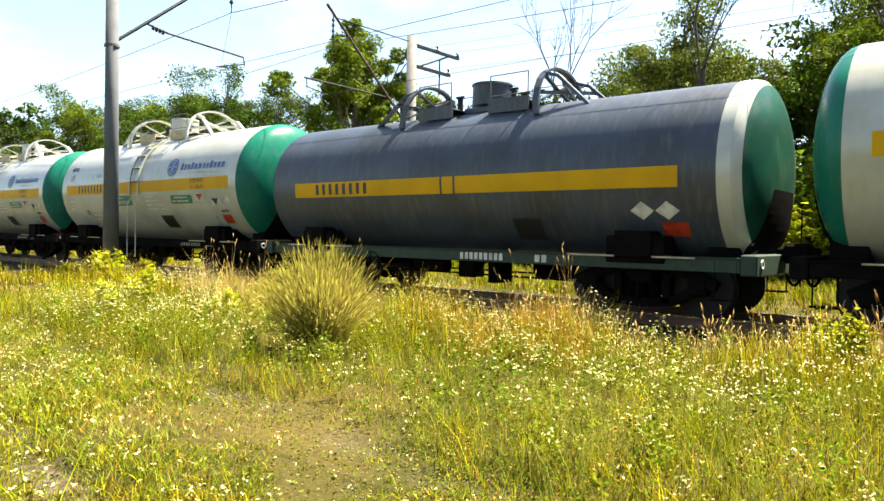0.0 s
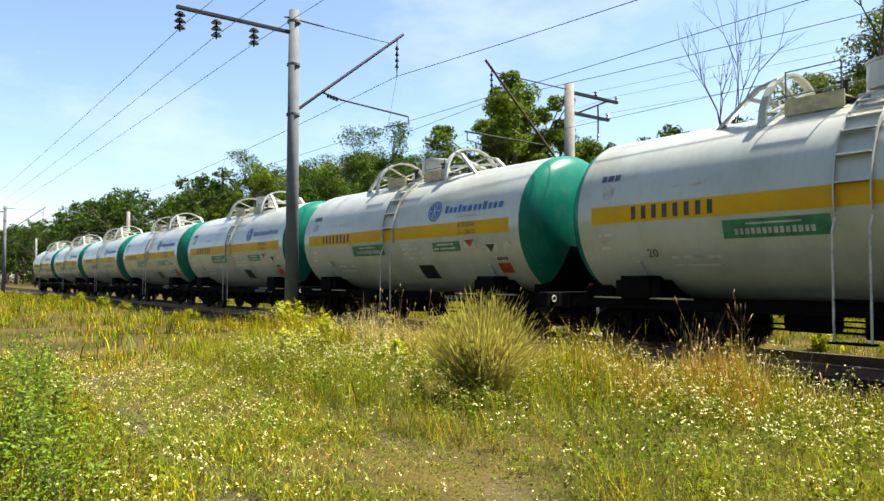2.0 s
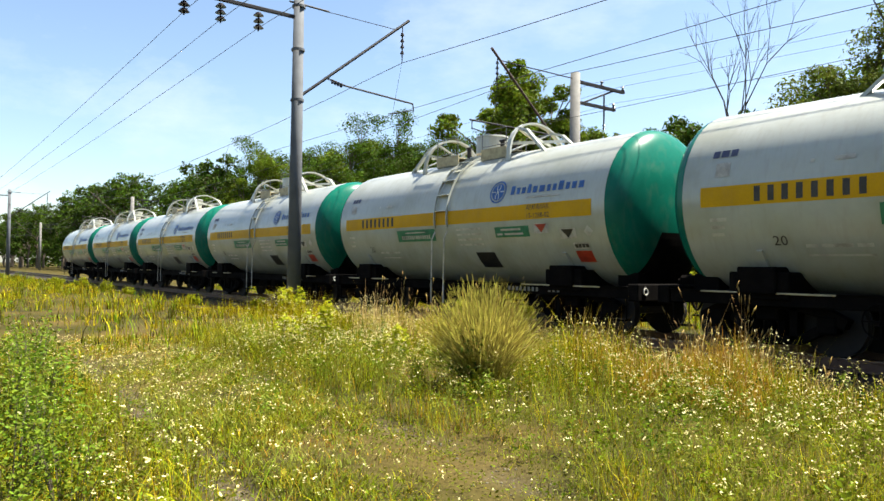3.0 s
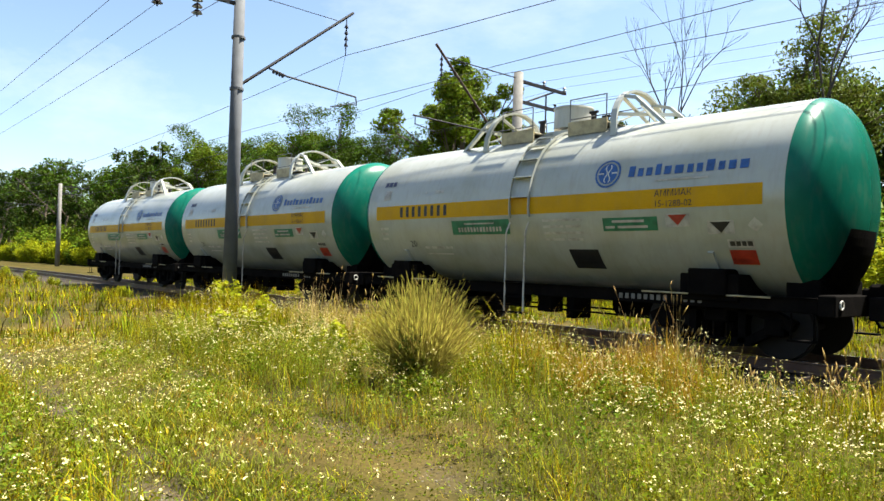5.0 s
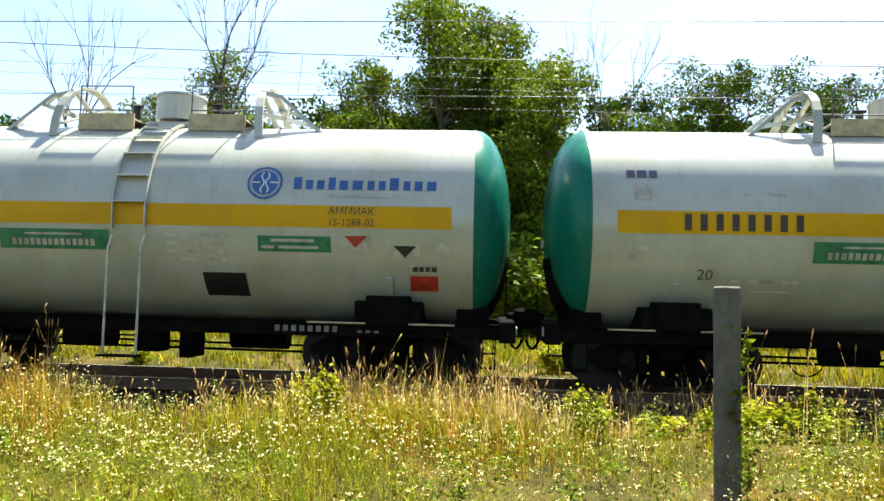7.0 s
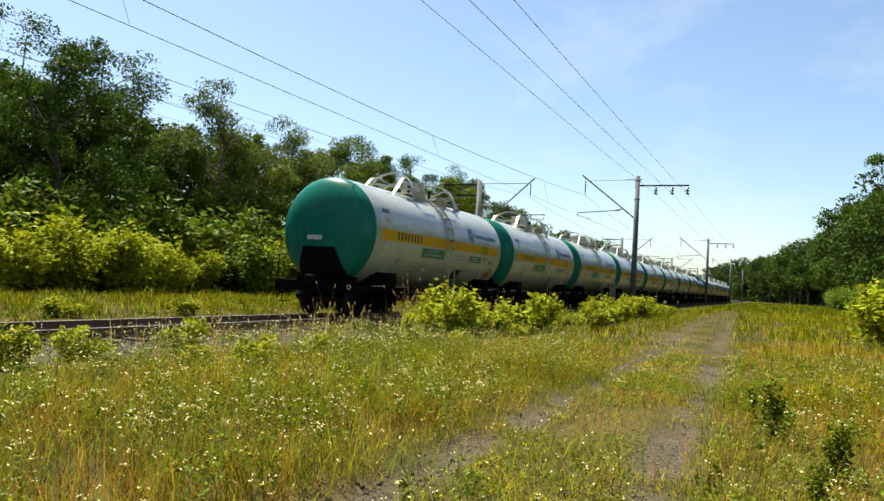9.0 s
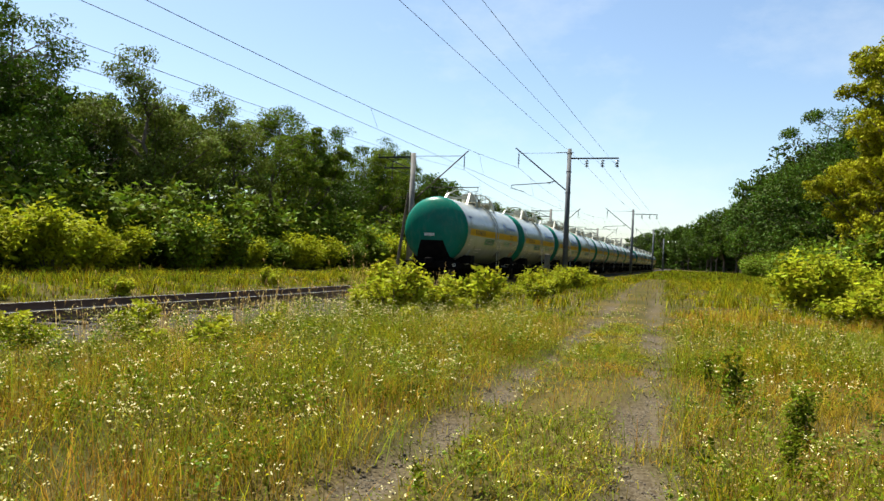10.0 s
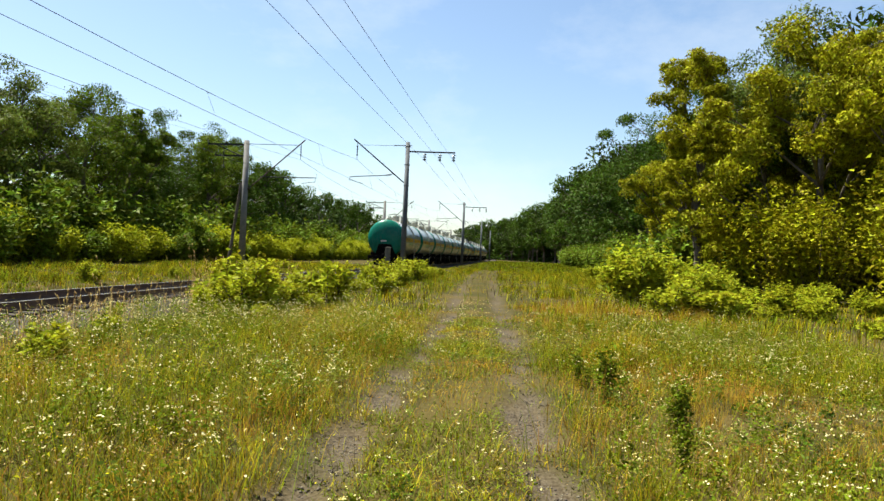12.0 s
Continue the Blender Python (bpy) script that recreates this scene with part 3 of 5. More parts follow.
def hoop(w, x, lean, material):
    """A safety arch over the fittings: a flat-bar arch across the tank, two struts raking outwards and crossed braces."""
    top = TANK_Z + TANK_R
    bm = bmesh.new()
    arch = []
    for k in range(15):
        a = math.pi * k / 14
        arch.append((x + lean * 0.10 * (1 - math.sin(a)), -0.95 * math.cos(a), top - 0.32 + 1.0 * math.sin(a) ** 0.8))
    flatbar(bm, arch, (1, 0, 0), 0.13, 0.05)
    part("safety_arch", bm, material, w)
    bm = bmesh.new()
    for y in (-0.55, 0.55):
        flatbar(bm, [(x, y, top + 0.52), (x + lean * 0.35, y * 1.1, top + 0.42), (x + lean * 1.05, y * 1.25, top - 0.2)], (0, 1, 0), 0.1, 0.06)
    flatbar(bm, [(x, -0.8, top + 0.12), (x + lean * 0.5, 0.7, top + 0.28)], (0, 0, 1), 0.07, 0.03)
    flatbar(bm, [(x, 0.8, top + 0.12), (x + lean * 0.5, -0.7, top + 0.28)], (0, 0, 1), 0.07, 0.03)
    flatbar(bm, [(x, -0.9, top - 0.1), (x, 0.55, top + 0.5)], (1, 0, 0), 0.08, 0.03)
    flatbar(bm, [(x, 0.9, top - 0.1), (x, -0.55, top + 0.5)], (1, 0, 0), 0.08, 0.03)
    part("arch_brace", bm, material, w)


def top_gear(w, material, deckmat):
    top = TANK_Z + TANK_R
    bm = bmesh.new()
    box(bm, -0.42, 0.42, -0.42, 0.42, top - 0.06, top + 0.06, 0.02)
    bmesh.ops.create_cone(bm, cap_ends=True, segments=28, radius1=0.42, radius2=0.41, depth=0.42, matrix=Matrix.Translation((0, 0, top + 0.33)))
    bmesh.ops.create_cone(bm, cap_ends=True, segments=28, radius1=0.435, radius2=0.425, depth=0.04, matrix=Matrix.Translation((0, 0, top + 0.56)))
    part("valve_dome", bm, material, w, "round valve housing on the tank top")
    for s in (-1, 1):
        x0, x1 = min(s * 0.46, s * 1.4), max(s * 0.46, s * 1.4)
        bm = bmesh.new()
        box(bm, x0, x1, -0.72, 0.72, top + 0.0, top + 0.03, 0.006)
        part("walkway", bm, deckmat, w, "ochre painted walkway plate")
        for y in (-0.75, 0.75):
            bm = bmesh.new()
            box(bm, x0, x1, y - 0.012, y + 0.012, top - 0.17, top + 0.10)
            part("walkway_board", bm, deckmat, w, "ochre board along the walkway")
            bm = bmesh.new()
            pipe(bm, [(s * 0.5, y, top - 0.15), (s * 0.5, y, top + 0.56), (s * 1.38, y, top + 0.56), (s * 1.38, y, top - 0.15)], 0.012, 6)
            tube(bm, (s * 0.5, y, top + 0.16), (s * 1.75, y, top + 0.16), 0.012, seg=6)
            part("handrail", bm, M["concrete"], w, "thin grey handrail")
        hoop(w, s * 1.6, s, material)
        for k, x in enumerate((0.62, 0.95, 1.35)):
            bm = bmesh.new()
            pts = [on_tank(s * x, 2.5 - i * 0.12, 0.012) for i in range(7)]
            flatbar(bm, pts, (1, 0, 0), 0.035, 0.03)
            part("strap", bm, material, w)
    for x, y in ((0.7, 0.2), (-0.7, -0.2), (0.75, -0.3)):
        bm = bmesh.new()
        tube(bm, (x, y, top - 0.02), (x, y, top + 0.34), 0.06, seg=10)
        tube(bm, (x - 0.1, y, top + 0.36), (x + 0.1, y, top + 0.36), 0.03, seg=8)
        part("valve", bm, M["steel"], w)


def ladder(w, side, material):
    for x in (-0.25, 0.25):
        bm = bmesh.new()
        flatbar(bm, [(x, side * 1.74, 0.42), (x, side * 1.74, 2.0), (x, side * 1.64, 2.2)], (1, 0, 0), 0.032, 0.02)
        part("ladder_rail", bm, M["faint"], w)
        bm = bmesh.new()
        pts = [on_tank(x, -0.25 + i * 0.17, 0.05) for i in range(15)]
        flatbar(bm, [(q.x, -side * q.y, q.z) for q in pts], (1, 0, 0), 0.02, 0.05)
        part("ladder_stringer", bm, material, w)
    for z in (0.72, 1.02):
        bm = bmesh.new()
        tube(bm, (-0.24, side * 1.74, z), (0.24, side * 1.74, z), 0.014, seg=6)
        part("rung", bm, M["under"], w)
    bm = bmesh.new()
    box(bm, -0.3, 0.3, side * 1.74 - 0.1, side * 1.74 + 0.1, 0.40, 0.43)
    part("bottom_step", bm, M["under"], w)
    for s in (0.15, 0.55, 0.95, 1.35, 1.7):
        p = on_tank(0, s, 0.06)
        bm = bmesh.new()
        box(bm, -0.24, 0.24, -side * p.y - 0.06, -side * p.y + 0.06, p.z - 0.012, p.z + 0.012, 0.004)
        part("tread", bm, material, w)


def marks_white(w):
    """Painted signs on the wagon's side; brand words are plain bars."""
    bm = bmesh.new()
    for side in (1, -1):
        patch(bm, -4.8, 4.83, arc_of(2.36), arc_of(2.36) + 0.33, 0.005, side)
    part("yellow_band", bm, M["yellow"], w, "", True)
    a = arc_of(2.36)
    for k in range(8):
        bm = bmesh.new()
        digit_bars(bm, -3.88 + k * 0.222, a + 0.05, 1, 0.24)
        part("number_bar", bm, M["mark"], w)
    for x, wd, z, hh, key in ((-4.65, 0.12, 3.18, 0.13, "blue_mark"), (-4.5, 0.14, 3.18, 0.13, "blue_mark"), (-4.33, 0.12, 3.18, 0.13, "blue_mark"), (-3.0, 0.06, 2.93, 0.06, "faint"), (-2.65, 0.28, 2.93, 0.07, "faint")):
        bm = bmesh.new()
        patch(bm, x, x + wd, arc_of(z), arc_of(z) + hh, 0.008)
        part("owner_bar", bm, M[key], w)
    bm = bmesh.new()
    patch(bm, -4.55, -4.3, arc_of(2.85), arc_of(2.85) + 0.24)
    word_bars(bm, -4.65, arc_of(2.12), (0.3,), 0.06, 0.03)
    word_bars(bm, -4.65, arc_of(2.0), (0.25,), 0.06, 0.03)
    word_bars(bm, -4.65, arc_of(1.88), (0.22,), 0.06, 0.03)
    word_bars(bm, -3.15, arc_of(1.68), (0.18, 0.45, 0.22), 0.06, 0.05)
    word_bars(bm, -3.15, arc_of(1.55), (0.95,), 0.04, 0.05)
    for k in range(4):
        word_bars(bm, 0.55, arc_of(2.20 - 0.12 * k), (0.5, 0.35) if k % 2 else (0.95,), 0.05, 0.06)
    word_bars(bm, 3.0, arc_of(2.82), (0.95,), 0.03, 0.03)
    part("small_lettering", bm, M["faint"], w, "faded small lettering as plain bars")["kind"] = "stuff"
    part("load_mark", lettering("20", -3.52, arc_of(1.72), 0.24), M["mark"], w)
    for x0, x1, dz in ((-2.05, -0.33, 0.0), (1.95, 3.05, 0.02)):
        bm = bmesh.new()
        patch(bm, x0, x1, arc_of(1.98 + dz), arc_of(1.98 + dz) + (0.31 if x0 < 0 else 0.24))
        p = part("green_panel", bm, M["panel"], w, "green name panel with pale bars")
        bm = bmesh.new()
        s = arc_of(1.98 + dz)
        if x0 < 0:
            word_bars(bm, x0 + 0.2, s + 0.06, (0.065, 0.055, 0.07, 0.06, 0.065, 0.06, 0.055, 0.07, 0.06, 0.065, 0.06, 0.07, 0.055, 0.065), 0.10, 0.032, 0.010)
            word_bars(bm, x0 + 0.4, s + 0.22, (0.9,), 0.03, 0.02, 0.010)
        else:
            word_bars(bm, x0 + 0.2, s + 0.15, (0.65,), 0.045, 0.02, 0.010)
            word_bars(bm, x0 + 0.05, s + 0.05, (0.2, 0.6), 0.045, 0.06, 0.010)
        part("panel_lettering", bm, M["faint"], p)["kind"] = "stuff"
    # round blue emblem
    cx, cs, r = 2.02, arc_of(3.03), 0.27
    bm = bmesh.new()
    for r0, r1 in ((r * 0.86, r), (0.0, r * 0.74)):
        n = 28
        for k in range(n):
            a0, a1 = 2 * math.pi * k / n, 2 * math.pi * (k + 1) / n
            pts = [(cx + q * math.cos(a), cs + q * math.sin(a)) for q, a in ((r0, a0), (r1, a0), (r1, a1), (r0, a1))]
            poly_patch(bm, pts if r0 else pts[1:3] + [(cx, cs)])
    p = part("emblem", bm, M["blue"], w, "round blue emblem")
    bm = bmesh.new()
    patch(bm, cx - 0.2, cx - 0.08, cs - 0.012, cs + 0.012, 0.010)
    patch(bm, cx + 0.08, cx + 0.2, cs - 0.012, cs + 0.012, 0.010)
    for sx in (-1, 1):
        prev = None
        for k in range(9):
            q = (cx + sx * (0.035 + 0.025 * math.sin(k * 1.2)), cs - 0.17 + 0.34 * k / 8)
            if prev:
                poly_patch(bm, [(prev[0] - 0.012, prev[1]), (prev[0] + 0.012, prev[1]), (q[0] + 0.012, q[1]), (q[0] - 0.012, q[1])], 0.010)
            prev = q
    part("emblem_figure", bm, M["pale"], p)
    x = 2.46
    for k, wd in enumerate((0.15, 0.13, 0.14, 0.13, 0.16, 0.19, 0.13, 0.13, 0.17, 0.13, 0.15, 0.17)):
        bm = bmesh.new()
        patch(bm, x, x + wd * 0.8, arc_of(2.93), arc_of(2.93) + (0.2 if k in (0, 3, 8) else 0.15), 0.008)
        part("brand_bar", bm, M["blue"], w)
        x += wd + 0.035
    part("cargo_word", lettering("АММИАК", 3.35, a + 0.20, 0.15), M["mark"], w)
    part("model_word", lettering("15-1288-02", 3.35, a + 0.03, 0.15), M["mark"], w)
    # hazard diamonds
    for cx, cz, m1 in ((3.42, 2.15, M["red"]), (4.15, 2.02, M["black"])):
        s = arc_of(cz)
        bm = bmesh.new()
        poly_patch(bm, [(cx - 0.22, s - 0.1), (cx + 0.22, s - 0.1), (cx + 0.22, s + 0.12), (cx - 0.22, s + 0.12)], 0.005)
        p = part("hazard_sign", bm, M["faint"], w)
        bm = bmesh.new()
        poly_patch(bm, [(cx - 0.17, s + 0.1), (cx, s - 0.08), (cx + 0.17, s + 0.1)], 0.009)
        part("hazard_triangle", bm, m1, p)
    bm = bmesh.new()
    poly_patch(bm, [(4.58, arc_of(2.06)), (4.70, arc_of(2.06) - 0.12), (4.82, arc_of(2.06)), (4.70, arc_of(2.06) + 0.12)], 0.005)
    poly_patch(bm, [(4.22, arc_of(1.72)), (4.64, arc_of(1.72)), (4.64, arc_of(1.72) + 0.14), (4.22, arc_of(1.72) + 0.14)], 0.005)
    p = part("pale_plate", bm, M["faint"], w)
    bm = bmesh.new()
    word_bars(bm, 4.26, arc_of(1.72) + 0.03, (0.08, 0.07, 0.07, 0.08), 0.08, 0.02, 0.009)
    part("plate_lettering", bm, M["mark"], p)
    bm = bmesh.new()
    patch(bm, 4.22, 4.64, arc_of(1.46), arc_of(1.46) + 0.28)
    part("red_plate", bm, M["red"], w)
    bm = bmesh.new()
    patch(bm, 1.05, 1.72, arc_of(1.33), arc_of(1.33) + 0.46)
    part("black_plate", bm, M["black"], w)
    # plate on the rear dome
    bm = bmesh.new()
    box(bm, -5.745, -5.735, -0.12, 0.38, 2.24, 2.37)
    part("end_plate", bm, M["pale"], w, "white lettering plate on the green dome")
    # drain channel under the side
    for s in (-1, 1):
        bm = bmesh.new()
        flatbar(bm, [on_tank(s * 3.9, arc_of(1.35) + k * 0.08, 0.02) for k in range(6)], (1, 0, 0), 0.10, 0.04)
        part("saddle_rib", bm, M["white"], w)
    bm = bmesh.new()
    x = 2.2
    for wd in (0.1, 0.1, 0.1, 0.1, 0.1, 0.1, 0.1, 0.1):
        box(bm, x, x + wd * 0.7, -1.375, -1.37, 0.82, 0.91)
        x += 0.125
    for wd in (0.1, 0.1, 0.1):
        box(bm, x + 0.25, x + 0.25 + wd * 0.7, -1.375, -1.37, 0.82, 0.91)
        x += 0.125
    part("frame_lettering", bm, M["dim"], w)["kind"] = "stuff"


def white_wagon():
    w = tagged(empty("tank_wagon"), "white ammonia tank wagon with green ends and yellow band", "tank wagon", "wagons of the train")
    part("tank", tank_shell(5.15), M["white"], w, "white painted tank barrel", True)
    for s in (-1, 1):
        part("tank_end", tank_end(5.15, 0.58, s), M["green"], w, "green domed tank end", True)
    top_gear(w, M["white"], M["deck"])
    ladder(w, -1, M["white"])
    marks_white(w)
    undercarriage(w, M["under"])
    return w


def grey_wagon():
    global TANK_R, TANK_Z
    keep = TANK_R, TANK_Z
    TANK_R, TANK_Z = 1.5, 2.34
    w = tagged(empty("tank_wagon"), "dirty grey tank wagon with white ring and green end", "tank wagon", "wagons of the train")
    part("tank", tank_shell(5.4), M["grey"], w, "grey weathered tank barrel", True)
    part("tank_end", tank_end(5.4, 0.38, -1), M["grey"], w, "grey domed tank end", True)
    end = part("tank_end", tank_end(5.4, 0.38, 1, k0=2), M["green_dark"], w, "grimy green domed tank end, its shade put into the colour", True)
    part("end_shoulder", tank_end(5.4, 0.38, 1, k1=2), M["white"], end, "white painted shoulder of the tank end", True)
    bm = bmesh.new()
    seg = 56
    for k in range(seg):
        a0, a1 = 2 * math.pi * k / seg, 2 * math.pi * (k + 1) / seg
        r = TANK_R + 0.005
        bm.faces.new([bm.verts.new((x, r * math.cos(a), TANK_Z + r * math.sin(a))) for x, a in ((5.2, a0), (5.405, a0), (5.405, a1), (5.2, a1))])
    bmesh.ops.remove_doubles(bm, verts=bm.verts, dist=0.001)
    part("white_ring", bm, M["white"], w, "", True)
    top_gear(w, M["grey"], M["grey"])
    a = arc_of(2.06)
    for x0, x1 in ((-4.6, -0.15), (-0.1, 0.18), (0.23, 4.62)):
        bm = bmesh.new()
        patch(bm, x0, x1, a, a + 0.33)
        part("yellow_band", bm, M["yellow"], w, "", True)
    for k in range(8):
        bm = bmesh.new()
        digit_bars(bm, -3.88 + k * 0.222, a + 0.05, 1, 0.24)
        part("number_bar", bm, M["mark"], w)
    bm = bmesh.new()
    patch(bm, 1.45, 2.05, arc_of(1.2), arc_of(1.2) + 0.5)
    part("black_plate", bm, M["black"], w)
    bm = bmesh.new()
    patch(bm, 4.3, 4.72, arc_of(1.3), arc_of(1.3) + 0.28)
    part("red_plate", bm, M["red"], w)
    bm = bmesh.new()
    for cx in (4.0, 4.42):
        s = arc_of(1.7)
        poly_patch(bm, [(cx - 0.2, s), (cx, s - 0.16), (cx + 0.2, s), (cx, s + 0.16)])
    part("hazard_sign", bm, M["pale"], w)
    undercarriage(w, M["frame_green"], 5.4, 0.38)
    bm = bmesh.new()
    x = 0.3
    for k in range(9):
        box(bm, x, x + 0.075, -1.377, -1.371, 0.80, 0.93)
        x += 0.115
    for k in range(2):
        box(bm, 2.0 + k * 0.14, 2.1 + k * 0.14, -1.377, -1.371, 0.80, 0.93)
    part("frame_lettering", bm, M["pale"], w)["kind"] = "stuff"
    TANK_R, TANK_Z = keep
    return w


WAGONS = []


def build_train():
    first = white_wagon()
    grey = grey_wagon()
    for k in range(15):
        if k == 0:
            WAGONS.append((0, first))
        elif k == 8:
            WAGONS.append((8, grey))
        else:
            WAGONS.append((k, copy_thing(first, Matrix.Identity(4))))


def motions():
    for k, w in WAGONS:
        rows = []
        for t in (0.0, 4.0, 8.0, 12.0):
            rows.append((t, pose(TRAIN_0 + SPEED * t + k * CAR, TRACK_Y, 0)))
        walk(w, rows)


# ---------------------------------------------------------------- overhead line
def insulator(bm, p, n=3, r=0.15, h=0.18):
    for k in range(n):
        z = p[2] - k * h
        bmesh.ops.create_cone(bm, cap_ends=True, segments=14, radius1=r, radius2=r * 0.45, depth=h * 0.5, matrix=Matrix.Translation((p[0], p[1], z)))
        tube(bm, (p[0], p[1], z - h * 0.75), (p[0], p[1], z), 0.025, seg=6)


def mast_near(x, y):
    """Concrete mast beside the track: feeder crossarm with three insulators on one side, inclined cantilever over the track on the other."""
    p = tagged(empty("catenary_mast", pose(x, y, 0)), "tall round concrete catenary mast with steel cantilever", "catenary mast", "catenary masts")
    bm = bmesh.new()
    tube(bm, (0, 0, -0.6), (0, 0, 9.35), 0.21, 0.15, seg=20)
    part("pole", bm, M["concrete"], p, "weathered grey concrete pole", True)
    for z in (6.2, 7.7, 9.0):
        bm = bmesh.new()
        bmesh.ops.create_cone(bm, cap_ends=True, segments=16, radius1=0.2, radius2=0.2, depth=0.07, matrix=Matrix.Translation((0, 0, z)))
        part("clamp", bm, M["concrete"], p)
    bm = bmesh.new()
    box(bm, -0.05, 0.05, -3.45, -0.1, 8.62, 8.72, 0.01)
    tube(bm, (0, 0, 9.1), (0, 1.0, 9.08), 0.03, seg=8)
    tube(bm, (0, 0, 9.1), (0, -0.3, 9.1), 0.03, seg=8)
    part("crossarm", bm, M["steel"], p)
    for yy in (-1.25, -2.35, -3.35):
        bm = bmesh.new()
        insulator(bm, (0, yy, 8.5))
        part("insulator", bm, M["insulator"], p)
    bm = bmesh.new()
    tube(bm, (0, 0.1, 6.35), (0, 3.95, 9.45), 0.045, seg=8)
    part("cantilever", bm, M["steel"], p)
    bm = bmesh.new()
    tube(bm, (0, 0.6, 9.07), (0, 3.5, 9.05), 0.012, seg=6)
    part("stay_rod", bm, M["steel"], p)
    bm = bmesh.new()
    insulator(bm, (0, 3.7, 8.95), 4, 0.07, 0.2)
    tube(bm, (0, 3.7, 9.2), (0, 3.7, 8.0), 0.018, seg=6)
    part("suspension_insulator", bm, M["insulator"], p)
    bm = bmesh.new()
    tube(bm, (0, 1.0, 7.02), (0, 1.6, 6.9), 0.03, seg=6)
    for k in range(4):
        tube(bm, (0, 1.15 + k * 0.1, 6.96 - k * 0.02), (0, 1.19 + k * 0.1, 6.95 - k * 0.02), 0.07, seg=10)
    tube(bm, (0, 1.6, 6.9), (0, 4.15, 6.72), 0.03, seg=8)
    tube(bm, (0, 4.15, 6.72), (0, 4.2, 6.45), 0.02, seg=6)
    tube(bm, (0, 4.15, 6.5), (0, 3.2, 6.25), 0.018, seg=6)
    part("registration_arm", bm, M["steel"], p)
    return p


def mast_far(x, y):
    p = tagged(empty("catenary_mast", pose(x, y, 0)), "concrete catenary mast beyond the track with bracketed feeder arms", "catenary mast", "catenary masts")
    bm = bmesh.new()
    tube(bm, (0, 0, -0.6), (0, 0, 9.45), 0.26, 0.2, seg=20)
    part("pole", bm, M["concrete_pale"], p, "weathered grey concrete pole", True)
    bm = bmesh.new()
    box(bm, -0.06, 0.06, 0.15, 3.1, 9.06, 9.18)
    part("crossarm", bm, M["steel"], p)
    bm = bmesh.new()
    box(bm, -0.06, 0.06, 0.15, 2.5, 8.2, 8.32)
    part("crossarm", bm, M["steel"], p)
    bm = bmesh.new()
    tube(bm, (0, 0.5, 8.3), (0, 2.4, 9.08), 0.04, seg=6)
    part("brace", bm, M["steel"], p)
    bm = bmesh.new()
    tube(bm, (0, 1.8, 8.85), (0, 1.8, 7.5), 0.035, seg=6)
    part("hanger_rod", bm, M["steel"], p)
    for yy, z in ((1.65, 9.36), (3.03, 9.36), (2.42, 8.5), (1.8, 7.5)):
        bm = bmesh.new()
        insulator(bm, (0, yy, z), 2, 0.09, 0.12)
        part("insulator", bm, M["insulator"], p)
    bm = bmesh.new()
    tube(bm, (0, -0.1, 5.6), (0, -4.6, 9.6), 0.05, seg=8)
    part("cantilever", bm, M["rust"], p)
    bm = bmesh.new()
    tube(bm, (0, 0, 9.2), (0, -4.2, 9.2), 0.024, seg=6)
    part("stay_rod", bm, M["steel"], p)
    if 40 < x < 60:
        bm = bmesh.new()
        tube(bm, (-0.3, 1.0, -0.6), (0, 0.3, 6.2), 0.13, 0.1, seg=10)
        part("prop_pole", bm, M["bark"], p, "dark wooden prop pole leaning on the mast")
    bm = bmesh.new()
    tube(bm, (0, -1.2, 6.7), (0, -5.6, 6.75), 0.035, seg=8)
    tube(bm, (0, -5.5, 6.75), (0, -5.5, 6.4), 0.02, seg=6)
    tube(bm, (0, -5.5, 6.45), (0, -4.5, 6.3), 0.02, seg=6)
    part("registration_arm", bm, M["steel"], p)
    bm = bmesh.new()
    insulator(bm, (0, -4.3, 9.1), 4, 0.07, 0.2)
    tube(bm, (0, -4.3, 9.4), (0, -4.3, 8.1), 0.018, seg=6)
    part("suspension_insulator", bm, M["insulator"], p)
    return p


def wire(name, pts_of_mast, sag, r, label, n=14):
    cu = bpy.data.curves.new(name, "CURVE")
    cu.dimensions, cu.bevel_depth, cu.bevel_resolution = "3D", r, 1
    pts = []
    for a, b in zip(pts_of_mast[:-1], pts_of_mast[1:]):
        a, b = Vector(a), Vector(b)
        for k in range(n):
            f = k / n
            p = a.lerp(b, f)
            p.z -= sag * 4 * f * (1 - f)
            pts.append(p)
    pts.append(Vector(pts_of_mast[-1]))
    sp = cu.splines.new("POLY")
    sp.points.add(len(pts) - 1)
    for q, p in zip(sp.points, pts):
        q.co = (*p, 1)
    cu.materials.append(M["wire"])
    tmp = bpy.data.objects.new(name, cu)
    scene.collection.objects.link(tmp)
    me = bpy.data.meshes.new_from_object(tmp.evaluated_get(bpy.context.evaluated_depsgraph_get()))
    bpy.data.objects.remove(tmp)
    o = tagged(new(name, me), label, "wire", "overhead wires")
    return o, pts


NEAR_X = (-165, -92, -19.4, 51.4, 108.3, 165, 222)
NEAR_Y = 9.15
FAR_X = (-165, -92, -20.2, 53.5, 112, 170, 228)
FAR_Y = 22.0


